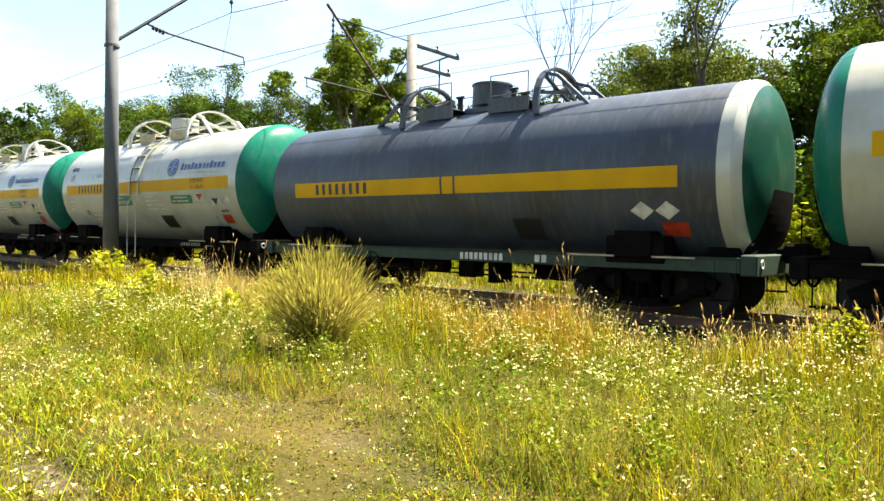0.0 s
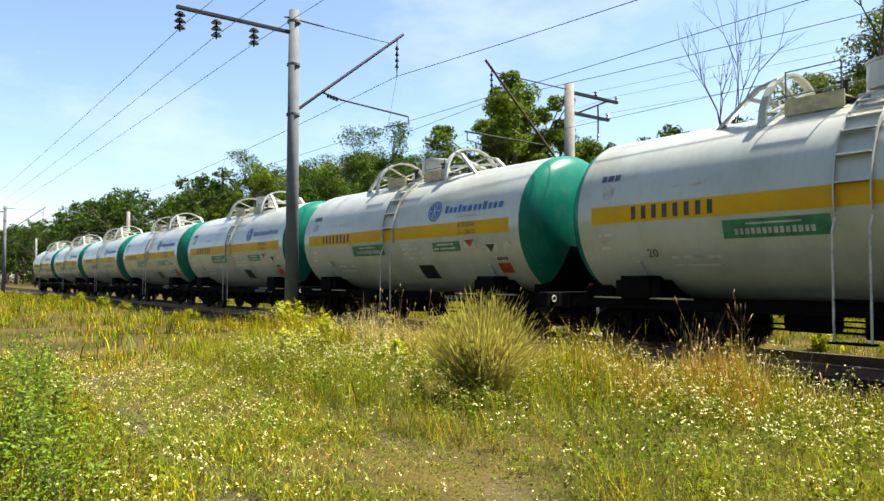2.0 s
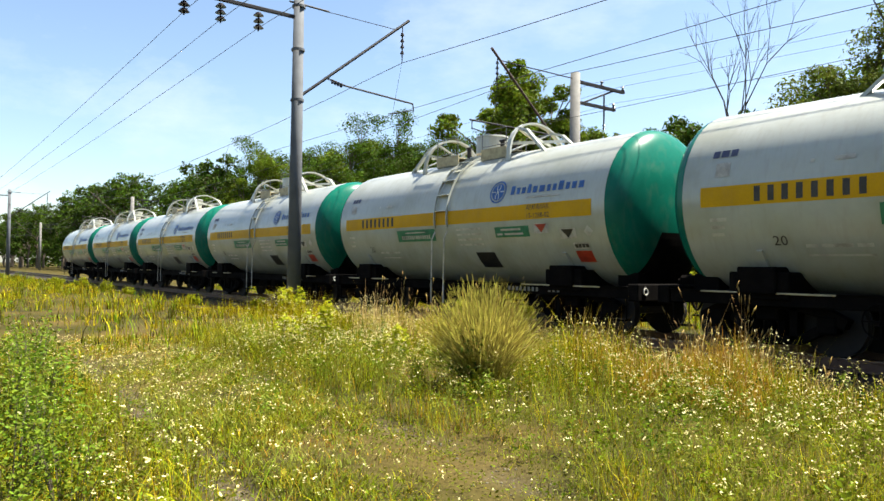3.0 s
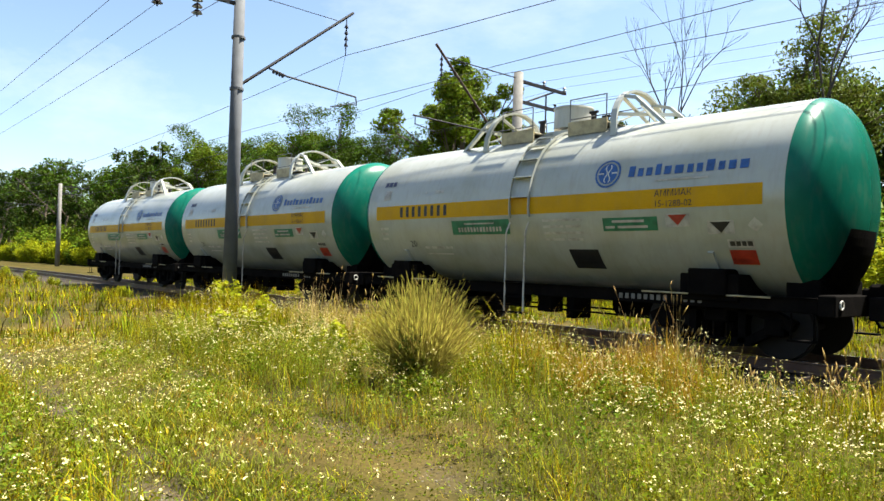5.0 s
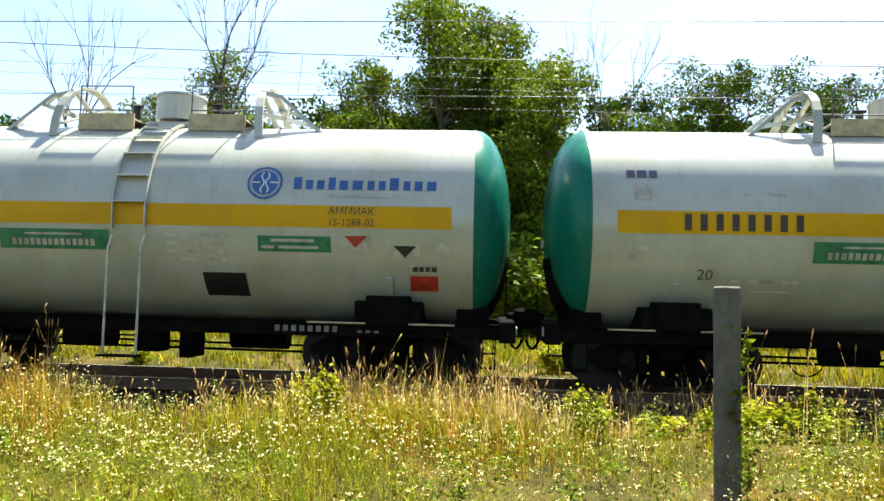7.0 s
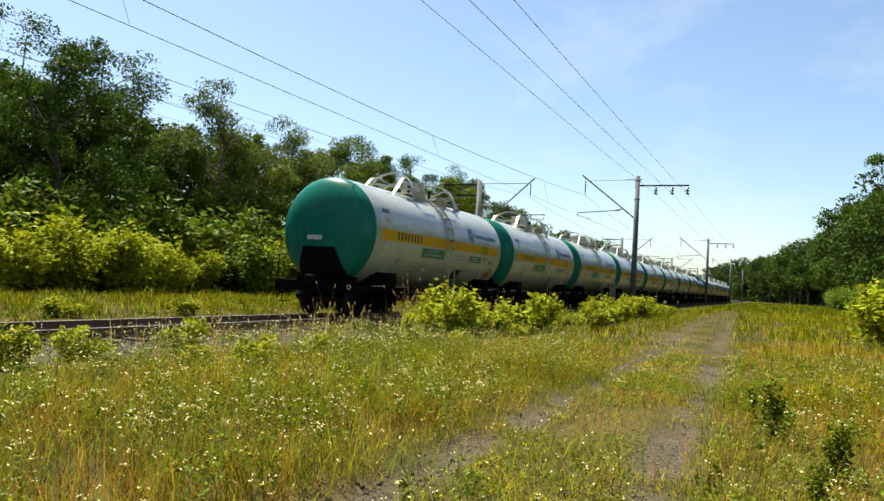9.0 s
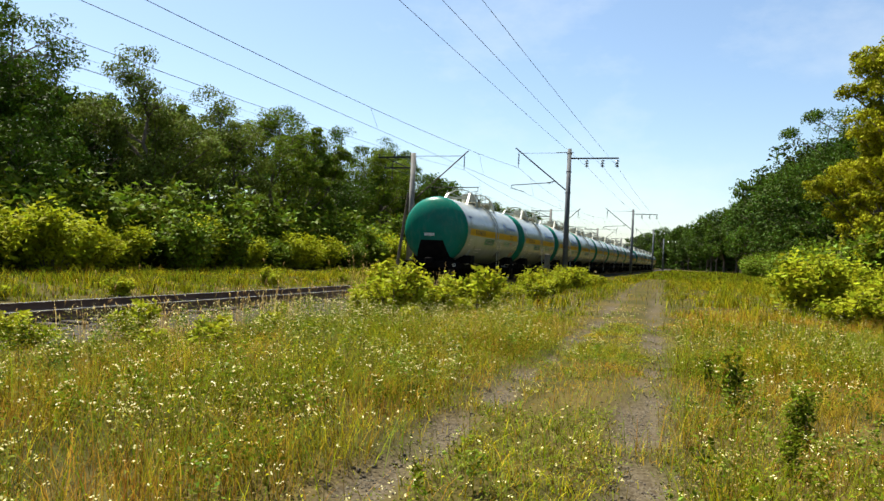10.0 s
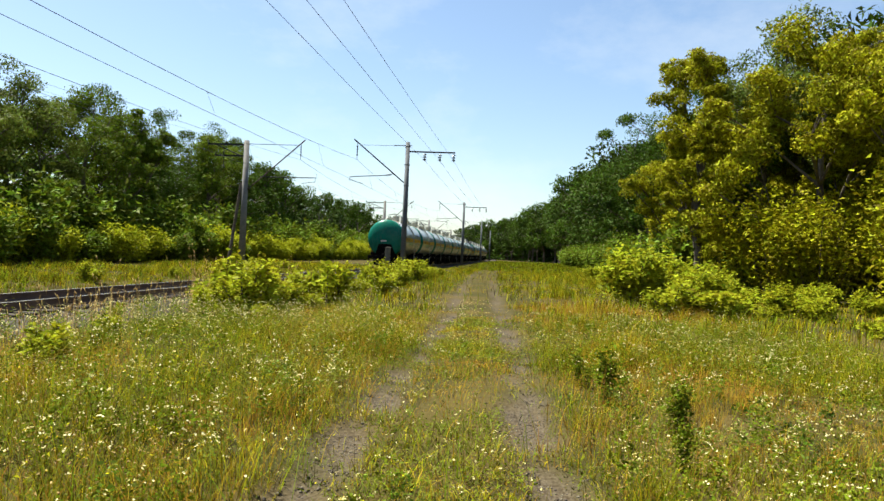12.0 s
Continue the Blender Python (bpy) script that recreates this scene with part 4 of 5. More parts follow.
def build_line():
    for x in NEAR_X:
        mast_near(x, NEAR_Y)
    for x in FAR_X:
        mast_far(x, FAR_Y)
    for yy in (-1.25, -2.35, -3.35):
        wire("feeder_wire", [(x, NEAR_Y + yy, 8.1) for x in NEAR_X], 0.25, 0.008, "thin dark feeder wire slung between catenary masts")
    for y0, z0, zc, s in ((NEAR_Y + 3.7, 8.0, 6.25, NEAR_X), (FAR_Y - 4.3, 8.1, 6.3, FAR_X)):
        o, pts = wire("messenger_wire", [(x, y0, z0) for x in s], 1.0, 0.010, "sagging messenger wire above the contact wire")
        o2, _ = wire("contact_wire", [(x, y0 - 0.35, zc) for x in s], 0.05, 0.008, "dark contact wire hung level over the track")
        bm = bmesh.new()
        for k, p in enumerate(pts):
            if k % 3 == 1:
                tube(bm, p, (p.x, y0 - 0.35, zc), 0.006, seg=4)
        part("dropper", bm, M["wire"], o)
    for yy, z in ((1.65, 9.4), (3.03, 9.4), (2.42, 8.55)):
        wire("feeder_wire", [(x, FAR_Y + yy, z) for x in FAR_X], 0.9, 0.006, "thin dark feeder wire slung between catenary masts")


# ---------------------------------------------------------------- plants
def leaf_cloud(centres, normals_up, size, n_each, spread, r):
    """Leaf quads scattered about the centres: (n, 4, 3)."""
    k = len(centres)
    n = k * n_each
    c = np.repeat(centres, n_each, 0) + r.normal(0, 1, (n, 3)) * spread
    u = r.normal(0, 1, (n, 3))
    u[:, 2] *= 0.5
    u /= np.linalg.norm(u, axis=1, keepdims=True)
    w = r.normal(0, 1, (n, 3)) + np.array([0, 0, normals_up])
    v = np.cross(u, w)
    v /= np.linalg.norm(v, axis=1, keepdims=True) + 1e-9
    s = r.uniform(0.6, 1.3, (n, 1)) * size
    a, b = u * s, v * s * 0.55
    return np.stack([c - a, c + b * 0.9 - a * 0.1, c + a, c - b * 0.9 + a * 0.1], 1)


def leaf_tips(centres, normals_up, size, n_each, spread, r):
    """The same with three-cornered leaves, for crowns that stay far off."""
    v = leaf_cloud(centres, normals_up, size, n_each, spread, r)
    return np.stack([v[:, 0], v[:, 1] * 1.35 - v[:, 3] * 0.35, v[:, 2]], 1)


def leaf_clumps(centres, size, leaf, n_each, r):
    """Lumpy clumps of three-cornered leaves that face outwards, thinner on their under side."""
    k = len(centres)
    lump = r.normal(0, 1, (k, 7, 3))
    lump *= 0.62 / np.linalg.norm(lump, axis=2, keepdims=True)
    n = k * n_each
    own = np.repeat(np.arange(k), n_each)
    d = r.normal(0, 1, (n, 3)) + [0, 0, 0.45]
    d /= np.linalg.norm(d, axis=1, keepdims=True)
    off = lump[own, r.integers(0, 7, n)] + d * (0.55 * r.uniform(0, 1, (n, 1)) ** 0.4)
    c = centres[own] + off * [1, 1, 0.72] * size[own][:, None]
    f = d + 0.55 * r.normal(0, 1, (n, 3))
    u = np.cross(f, r.normal(0, 1, (n, 3)))
    u /= np.linalg.norm(u, axis=1, keepdims=True) + 1e-9
    w = np.cross(f, u)
    w /= np.linalg.norm(w, axis=1, keepdims=True) + 1e-9
    s = r.uniform(0.6, 1.35, (n, 1)) * leaf
    return np.stack([c - u * s, c + w * s * 0.85, c + u * s], 1)


def limbs(bm, r, base, top, rad, depth, tips, spread):
    tube(bm, base, top, rad, rad * 0.62, seg=7 if rad > 0.08 else 5, caps=False)
    if depth == 0:
        tips.append(np.array(top))
        return
    d = Vector(top) - Vector(base)
    for k in range(r.integers(2, 4)):
        ax = Vector(r.normal(0, 1, 3))
        nd = (d.normalized() + ax.normalized() * spread + Vector((0, 0, 0.12))).normalized() * d.length * r.uniform(0.6, 0.85)
        tips.append(np.array(top))
        limbs(bm, r, top, tuple(Vector(top) + nd), rad * 0.58, depth - 1, tips, spread)


def make_tree(seed, height, width, leafmat, name="tree", label="", dense=1.45, lean=0.0, leaf=0.115, slim=False, clump=1.0, skirt=0.18):
    r = np.random.default_rng(seed)
    t = empty(name)
    bm = bmesh.new()
    tips = []
    h0 = height * (skirt if not slim else 0.14)
    rad = height * 0.016
    tube(bm, (0, 0, -0.3), (lean * 0.3, 0, h0), rad * 1.25, rad, seg=9, caps=False)
    pos = Vector((lean * 0.3, 0, h0))
    nlev = 5
    for i in range(nlev):
        nxt = pos + Vector((r.normal(0, 0.35), r.normal(0, 0.35), (height * 0.85 - h0) / nlev))
        tube(bm, pos, nxt, rad * (1 - i / nlev * 0.75), rad * (1 - (i + 1) / nlev * 0.75), seg=7, caps=False)
        f = (i + 0.5) / nlev
        reach = width * 0.5 * (math.sin(math.pi * min(1, f * 0.85 + 0.18)) ** 0.7)
        for k in range(3):
            a = r.uniform(0, 6.283)
            e = pos.lerp(nxt, r.uniform(0, 1)) + Vector((math.cos(a) * reach * 0.6, math.sin(a) * reach * 0.6, reach * r.uniform(0.05, 0.4)))
            limbs(bm, r, tuple(pos), tuple(e), rad * 0.35, 1, tips, 0.75)
        pos = nxt
    tips.append(np.array(pos))
    part("trunk", bm, M["bark"], t)
    tips = np.array(tips)
    # tips that keep their distance become the crown's leaf clumps
    gap, cs = height * (0.045 if slim else 0.066), []
    for p in tips[r.permutation(len(tips))]:
        if p[2] > h0 * 0.5 and all(np.linalg.norm(p - c) > gap for c in cs):
            cs.append(p)
    cs = np.array(cs)
    size = height * (0.062 if slim else 0.1) * clump * r.uniform(0.7, 1.3, len(cs))
    v = leaf_clumps(cs, size, leaf, int(len(tips) * 3.2 * 70 * dense / len(cs)), r)
    o = new("crown", bulk("crown", v, [(0, 1, 2)], leafmat))
    o.parent = t
    tagged(t, label or "leafy broadleaved tree with an uneven crown", "tree", "trees of the wood")
    return t


def make_dead_tree(seed, height):
    r = np.random.default_rng(seed)
    t = tagged(empty("dead_tree"), "bare leafless dead tree with forked branches", "tree", "trees of the wood")
    bm = bmesh.new()
    tips = []
    tube(bm, (0, 0, -0.3), (0.2, 0, height * 0.55), 0.2, 0.13, seg=8, caps=False)
    for k in range(4):
        a = k * 1.6 + r.uniform(-0.3, 0.3)
        limbs(bm, r, (0.2, 0, height * (0.42 + 0.04 * k)), (0.2 + math.cos(a) * 0.9, math.sin(a) * 0.9, height * r.uniform(0.6, 0.68)), 0.09, 4, tips, 0.55)
    part("trunk", bm, M["deadwood"], t)
    return t


def make_bush(seed, height, width, leafmat, label, leaf=0.09, stems=9, per=60, name="bush"):
    r = np.random.default_rng(seed)
    t = tagged(empty(name), label, "bush", "bushes")
    bm = bmesh.new()
    cs = []
    for k in range(stems):
        a, q = r.uniform(0, 6.283), r.uniform(0.2, 1) ** 0.6
        top = Vector((math.cos(a) * q * width / 2, math.sin(a) * q * width / 2, height * (1 - 0.45 * q * q) * r.uniform(0.8, 1.1)))
        b = Vector((top.x * 0.25, top.y * 0.25, -0.1))
        mid = b.lerp(top, 0.55) + Vector((0, 0, height * 0.1))
        thick = (0.3 if name == "weed" else 1.0) * height ** 0.5
        tube(bm, b, mid, 0.02 * thick, 0.013 * thick, seg=5, caps=False)
        tube(bm, mid, top, 0.013 * thick, 0.004 * thick, seg=5, caps=False)
        for f in np.linspace(0.12 if name == "weed" else 0.25, 1, 7):
            cs.append(np.array(b.lerp(mid, f / 0.55) if f < 0.55 else mid.lerp(top, (f - 0.55) / 0.45)))
    part("stem", bm, M["bark"], t)["kind"] = "stuff"
    far = height > 2.5
    v = (leaf_tips if far else leaf_cloud)(np.array(cs), 1.2, leaf, per, width * 0.055 + height * 0.03, r)
    v[:, :, 2] = np.maximum(v[:, :, 2], -0.05)
    o = new("leaves", bulk("leaves", v, [(0, 1, 2)] if far else [(0, 1, 2, 3)], leafmat))
    o.parent = t
    return t


def place(ob, x, y, z=None, scale=1.0, turn=0.0, copy=True):
    if z is None:
        z = float(ground_height(np.array(float(x)), np.array(float(y))))
    m = pose(x, y, z, 0, 0, turn)
    o = copy_thing(ob, m) if copy else ob
    o.matrix_basis = m
    o.scale = (scale, scale, scale)
    return o


def skyline(x):
    """Height of the wood's front row along the track."""
    return float(np.interp(x, (-280, -150, -105, -70, -50, -42, -34, -20, -10, 10, 26, 36, 52, 74, 104, 150, 240),
                           (17, 18, 16.6, 16.2, 13, 10, 10.5, 13, 14, 14.4, 14, 14, 14.6, 15.2, 14, 12.8, 12)))


def build_trees():
    kinds = [
        make_tree(1, 15, 9.5, M["leaf_a"]),
        make_tree(2, 15, 8.5, M["leaf_b"]),
        make_tree(3, 15, 7.5, M["leaf_c"], label="olive-green broadleaved tree with a loose crown"),
        make_tree(4, 15, 10.5, M["leaf_a"], dense=1.6),
        make_tree(5, 15, 6.5, M["leaf_b"], slim=True),
    ]
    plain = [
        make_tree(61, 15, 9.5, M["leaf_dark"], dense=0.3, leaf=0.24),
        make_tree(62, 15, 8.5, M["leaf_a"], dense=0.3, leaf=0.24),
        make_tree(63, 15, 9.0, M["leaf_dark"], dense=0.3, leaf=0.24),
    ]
    used = set()

    def put(k, x, y, h, turn):
        ob = kinds[k]
        if abs(x) > 95 or y > 43.5 or y < -20:
            k = 10 + k % 3
            ob = plain[k - 10]
        if k in used:
            place(ob, x, y, -0.2, h / 15, turn)
        else:
            used.add(k)
            place(ob, x, y, -0.2, h / 15, turn, copy=False)

    rr = random.Random(4)
    # the wood beyond the track: front row
    x = -330.0
    while x < 330:
        y = 39 + rr.uniform(-2.5, 4) - max(0, (-x - 70) * 0.06)
        h = skyline(x) * rr.uniform(0.88, 1.06)
        put(rr.randrange(5), x, y, h, rr.uniform(0, 360))
        x += rr.uniform(4.2, 6.5) * (1.0 if abs(x) < 120 else 1.6)
    # second row
    x = -300.0
    while x < 320:
        put(rr.randrange(5), x, 46 + rr.uniform(-2, 6), skyline(x) * rr.uniform(0.85, 1.0), rr.uniform(0, 360))
        x += rr.uniform(6, 9) * (1.0 if abs(x) < 120 else 1.7)
    # filling trees where the wood is seen between the wagons
    x = -34.0
    while x < 48:
        put(rr.choice((1, 2, 2)), x, 43.6 + rr.uniform(0, 2), rr.uniform(11.5, 14), rr.uniform(0, 360))
        x += rr.uniform(2.6, 4.2)
    # the wood on the near side
    x = 46.0
    while x < 560:
        rise = min(8, (x - 46) * 0.05)
        put(rr.randrange(5), x, -16 + rr.uniform(-2, 1.5), rr.uniform(15, 18) + rise, rr.uniform(0, 360))
        put(rr.randrange(5), x + 3, -24 + rr.uniform(-2, 2), rr.uniform(17, 20) + rise, rr.uniform(0, 360))
        x += rr.uniform(5, 7) * (1.0 if x < 130 else 1.7)
    gold = make_tree(11, 15, 10, M["leaf_gold"], label="yellow-green broadleaved tree with a spreading crown", dense=3.0, leaf=0.105, clump=0.85, skirt=0.07)
    place(gold, 40, -15.5, -0.25, 1.06, 20, copy=False)
    place(gold, 61, -12.5, -0.25, 0.84, 310)
    place(gold, 53, -13.2, -0.25, 0.82, 80)
    place(gold, 34, -18.5, -0.25, 1.15, 140)
    place(gold, 46, -13.4, -0.25, 0.85, 250)
    place(gold, 29, -21, -0.25, 1.15, 50)
    place(gold, 37, -22, -0.25, 0.95, 200)
    place(gold, 47, -19, -0.25, 0.95, 100)
    spread = make_bush(35, 5.5, 5.5, M["leaf_gold"], "tall yellow-green bush under the trees", 0.13, 22, 70)
    place(spread, 39, -12.5, -0.25, 1.0, 0, copy=False)
    for bx, by, bs in ((37, -13.6, 0.9), (32, -15.8, 1.1), (44, -12.6, 0.7), (27, -19, 1.2), (33, -20, 1.2), (38, -19, 1.1), (43, -18, 1.1), (48, -17, 1.0), (54, -11.6, 0.7)):
        place(spread, bx, by, -0.25, bs, bx * 40)
    d = make_dead_tree(21, 15)
    place(d, -20.4, 34, -0.2, 1.06, 0, copy=False)
    place(d, -12.6, 34, -0.2, 1.2, 80)
    place(d, 6.1, 34, -0.2, 1.02, 160)
    for o in scene.objects:
        if o.name.startswith("dead_tree"):
            o.scale = (o.scale.x * 0.62, o.scale.y * 0.62, o.scale.z * 0.97)
    # bushes along the edge of the wood
    put(4, -39.5, 37, 19, 40)
    put(4, -41.5, 38.5, 18.5, 200)
    put(4, -37.6, 38, 15, 100)
    put(1, -2.5, 38, 18.5, 40)
    put(2, 0.5, 40, 17, 140)
    # leaf sheets behind the first rows, coloured dark as the wood's inner shade
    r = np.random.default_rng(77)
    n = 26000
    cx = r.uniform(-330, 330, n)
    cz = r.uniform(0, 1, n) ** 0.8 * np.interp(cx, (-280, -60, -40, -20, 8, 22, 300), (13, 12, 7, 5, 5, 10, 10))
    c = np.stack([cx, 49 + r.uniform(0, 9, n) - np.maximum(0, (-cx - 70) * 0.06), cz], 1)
    stuff("wood_interior", bulk("wood_interior", leaf_cloud(c, 0.6, 0.75, 1, 0.2, r), [(0, 1, 2, 3)], M["leaf_dark"]), "leaf sheets coloured dark green for the wood's shaded depth", "wood")
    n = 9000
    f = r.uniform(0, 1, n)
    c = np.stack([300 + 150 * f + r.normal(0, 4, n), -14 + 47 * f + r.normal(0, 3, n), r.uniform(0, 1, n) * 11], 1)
    stuff("wood_interior", bulk("wood_interior", leaf_tips(c, 0.6, 1.0, 1, 0.2, r), [(0, 1, 2)], M["leaf_dark"]), "leaf sheets coloured dark green for the wood's shaded depth", "wood")
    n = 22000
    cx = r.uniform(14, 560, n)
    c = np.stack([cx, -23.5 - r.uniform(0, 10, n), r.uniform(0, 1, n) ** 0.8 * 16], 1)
    stuff("wood_interior", bulk("wood_interior", leaf_cloud(c, 0.6, 0.75, 1, 0.2, r), [(0, 1, 2, 3)], M["leaf_dark"]), "leaf sheets coloured dark green for the wood's shaded depth", "wood")
    for k in range(34):
        f = k / 33
        put(rr.randrange(5), 290 + 150 * f + rr.uniform(-6, 6), -13 + 46 * f + rr.uniform(-3, 3), rr.uniform(20, 25) - 6 * f, rr.uniform(0, 360))
    spire = make_tree(14, 15, 1.5, M["leaf_gold"], label="slim pointed yellow-green tree", slim=True, clump=0.95, leaf=0.1)
    place(spire, 52.8, -10.2, -0.25, 1.14, 0, copy=False)
    place(spire, 46.3, -10.2, -0.25, 1.04, 90)
    for y in np.arange(-34, 52, 7.0):
        put(rr.randrange(5), 540 + rr.uniform(-15, 15), y, rr.uniform(15, 20), rr.uniform(0, 360))
        put(rr.randrange(5), -540 + rr.uniform(-15, 15), y, rr.uniform(15, 20), rr.uniform(0, 360))
    hedge = make_bush(31, 3.2, 4.2, M["leaf_b"], "rounded green thicket bush at the wood's edge", 0.17, 14, 40)
    hedge2 = make_bush(32, 3.0, 4.0, M["leaf_hedge"], "bright green thicket bush at the wood's edge", 0.16, 14, 40)
    first = True
    x = -140.0
    while x < 190:
        ob = hedge if rr.random() < 0.18 else hedge2
        y = 29.3 + rr.uniform(-1.2, 1.2) - max(0, (-x - 70) * 0.06)
        place(ob, x, y, -0.2, rr.uniform(0.6, 1.2), rr.uniform(0, 360))
        place(hedge, x + 1.5, y + 4.0, -0.2, rr.uniform(1.2, 1.8), rr.uniform(0, 360))
        x += rr.uniform(2.4, 3.6)
    place(hedge, 62, 30, -0.2, 1.1, 0, copy=False)
    place(hedge2, 75, 30, -0.2, 1.0, 0, copy=False)
    x = 44.0
    while x < 200:
        place(hedge, x, -12.5 + rr.uniform(-1.5, 1), -0.2, rr.uniform(1.0, 1.6), rr.uniform(0, 360))
        x += rr.uniform(3, 5)


def blades(n, region, hmin, hmax, width, r, bend=0.35, density=None):
    x0, x1, y0, y1 = region
    x, y = r.uniform(x0, x1, n), r.uniform(y0, y1, n)
    # two thirds of the blades stand in tufts
    k = max(n // 30, 1)
    cx, cy, ch = r.uniform(x0, x1, k), r.uniform(y0, y1, k), r.uniform(0.6, 1.35, k)
    pick = r.integers(0, k, n)
    tuft = r.uniform(0, 1, n) < 0.66
    wide = 0.05 + 6 * width
    x = np.where(tuft, np.clip(cx[pick] + r.normal(0, wide, n), x0, x1), x)
    y = np.where(tuft, np.clip(cy[pick] + r.normal(0, wide, n), y0, y1), y)
    tall = np.where(tuft, ch[pick], 0.8)
    keep = r.uniform(0, 1, n) < (density(x, y) if density else 1)
    x, y, tall = x[keep], y[keep], tall[keep]
    n = len(x)
    z = ground_height(x, y)
    a = r.uniform(0, 2 * np.pi, n)
    h = tall * r.uniform(hmin, hmax, n) * np.clip(0.9 + 0.35 * fbm(x, y, 1.3, 9) + 0.45 * fbm(x, y, 0.3, 29), 0.25, 1.9)
    h = np.maximum(h, hmin * 0.4)
    if hmax < 0.7:  # lower growth along the ballast edge
        h = h * np.where((x > 3) & (y < 11), np.interp(y, (5.8, 8.0), (1, 0.45)), 1)
    d = np.stack([np.cos(a), np.sin(a), np.zeros(n)], 1)
    s = np.stack([-np.sin(a), np.cos(a), np.zeros(n)], 1)
    p = np.stack([x, y, z - 0.02], 1)
    w = (width * r.uniform(0.6, 1.4, n))[:, None]
    up = np.array([0, 0, 1.0])
    b = (bend * h * r.uniform(0.2, 1.3, n))[:, None]
    m = p + up * (h * 0.6)[:, None] + d * b * 0.35
    t = p + up * h[:, None] + d * b
    return np.stack([p - s * w, p + s * w, m + s * w * 0.8, m - s * w * 0.8, t], 1), t, h


BLADE = [(0, 1, 2, 3), (3, 2, 4)]


def near_density(x, y):
    d = 0.55 + 0.45 * fbm(x, y, 0.8, 11)
    d = np.clip(d, 0.12, 1) * np.clip((21 - x) / 7, 0, 1) * np.clip((x + 17) / 5, 0, 1)
    d = d * (1 - 0.93 * bareness(x, y))
    d = d * (abs(y - TRACK_Y) > 2.4) * np.where(x < -6, np.interp(y, (9.2, 9.8), (1, 0.3)), np.where(x < 3, np.interp(y, (8.2, 9.0), (1, 0.15)), np.interp(y, (7.5, 8.5), (1, 0.08))))
    return d


def stuff(name, me, label, category):
    return tagged(new(name, me), label, category, kind="stuff")


def canopy(x, y):
    """Height of the meadow's growth: waves of taller and lower plants, low on the lane."""
    h = 0.33 * np.clip(0.95 + 0.32 * fbm(x, y, 1.3, 9) + 0.4 * fbm(x, y, 0.3, 29), 0.3, 1.8)
    h = h * np.interp(y - rut_left(x), (0.6, 1.6, 4.5, 6), (1, 1.18, 1.18, 1))
    return h * (1 - 0.82 * lane(x, y))


def scatter(n, region, r, density):
    x, y = r.uniform(region[0], region[1], n), r.uniform(region[2], region[3], n)
    k = r.uniform(0, 1, n) < density(x, y)
    return x[k], y[k]


def umbels(x, y, z, n_each, spread, rad, r):
    """Flat flower heads: n_each small tilted discs about each point."""
    k = len(x) * n_each
    c = np.repeat(np.stack([x, y, z], 1), n_each, 0) + r.normal(0, 1, (k, 3)) * np.array([spread, spread, spread * 0.45])
    ang = np.arange(5) / 5 * 2 * np.pi
    tilt = r.normal(0, 0.45, (k, 2))
    q = r.uniform(0.6, 1.3, (k, 1)) * rad
    return np.stack([np.cos(ang)[None] * q, np.sin(ang)[None] * q, (np.cos(ang)[None] * tilt[:, :1] + np.sin(ang)[None] * tilt[:, 1:]) * q], -1) + c[:, None, :]


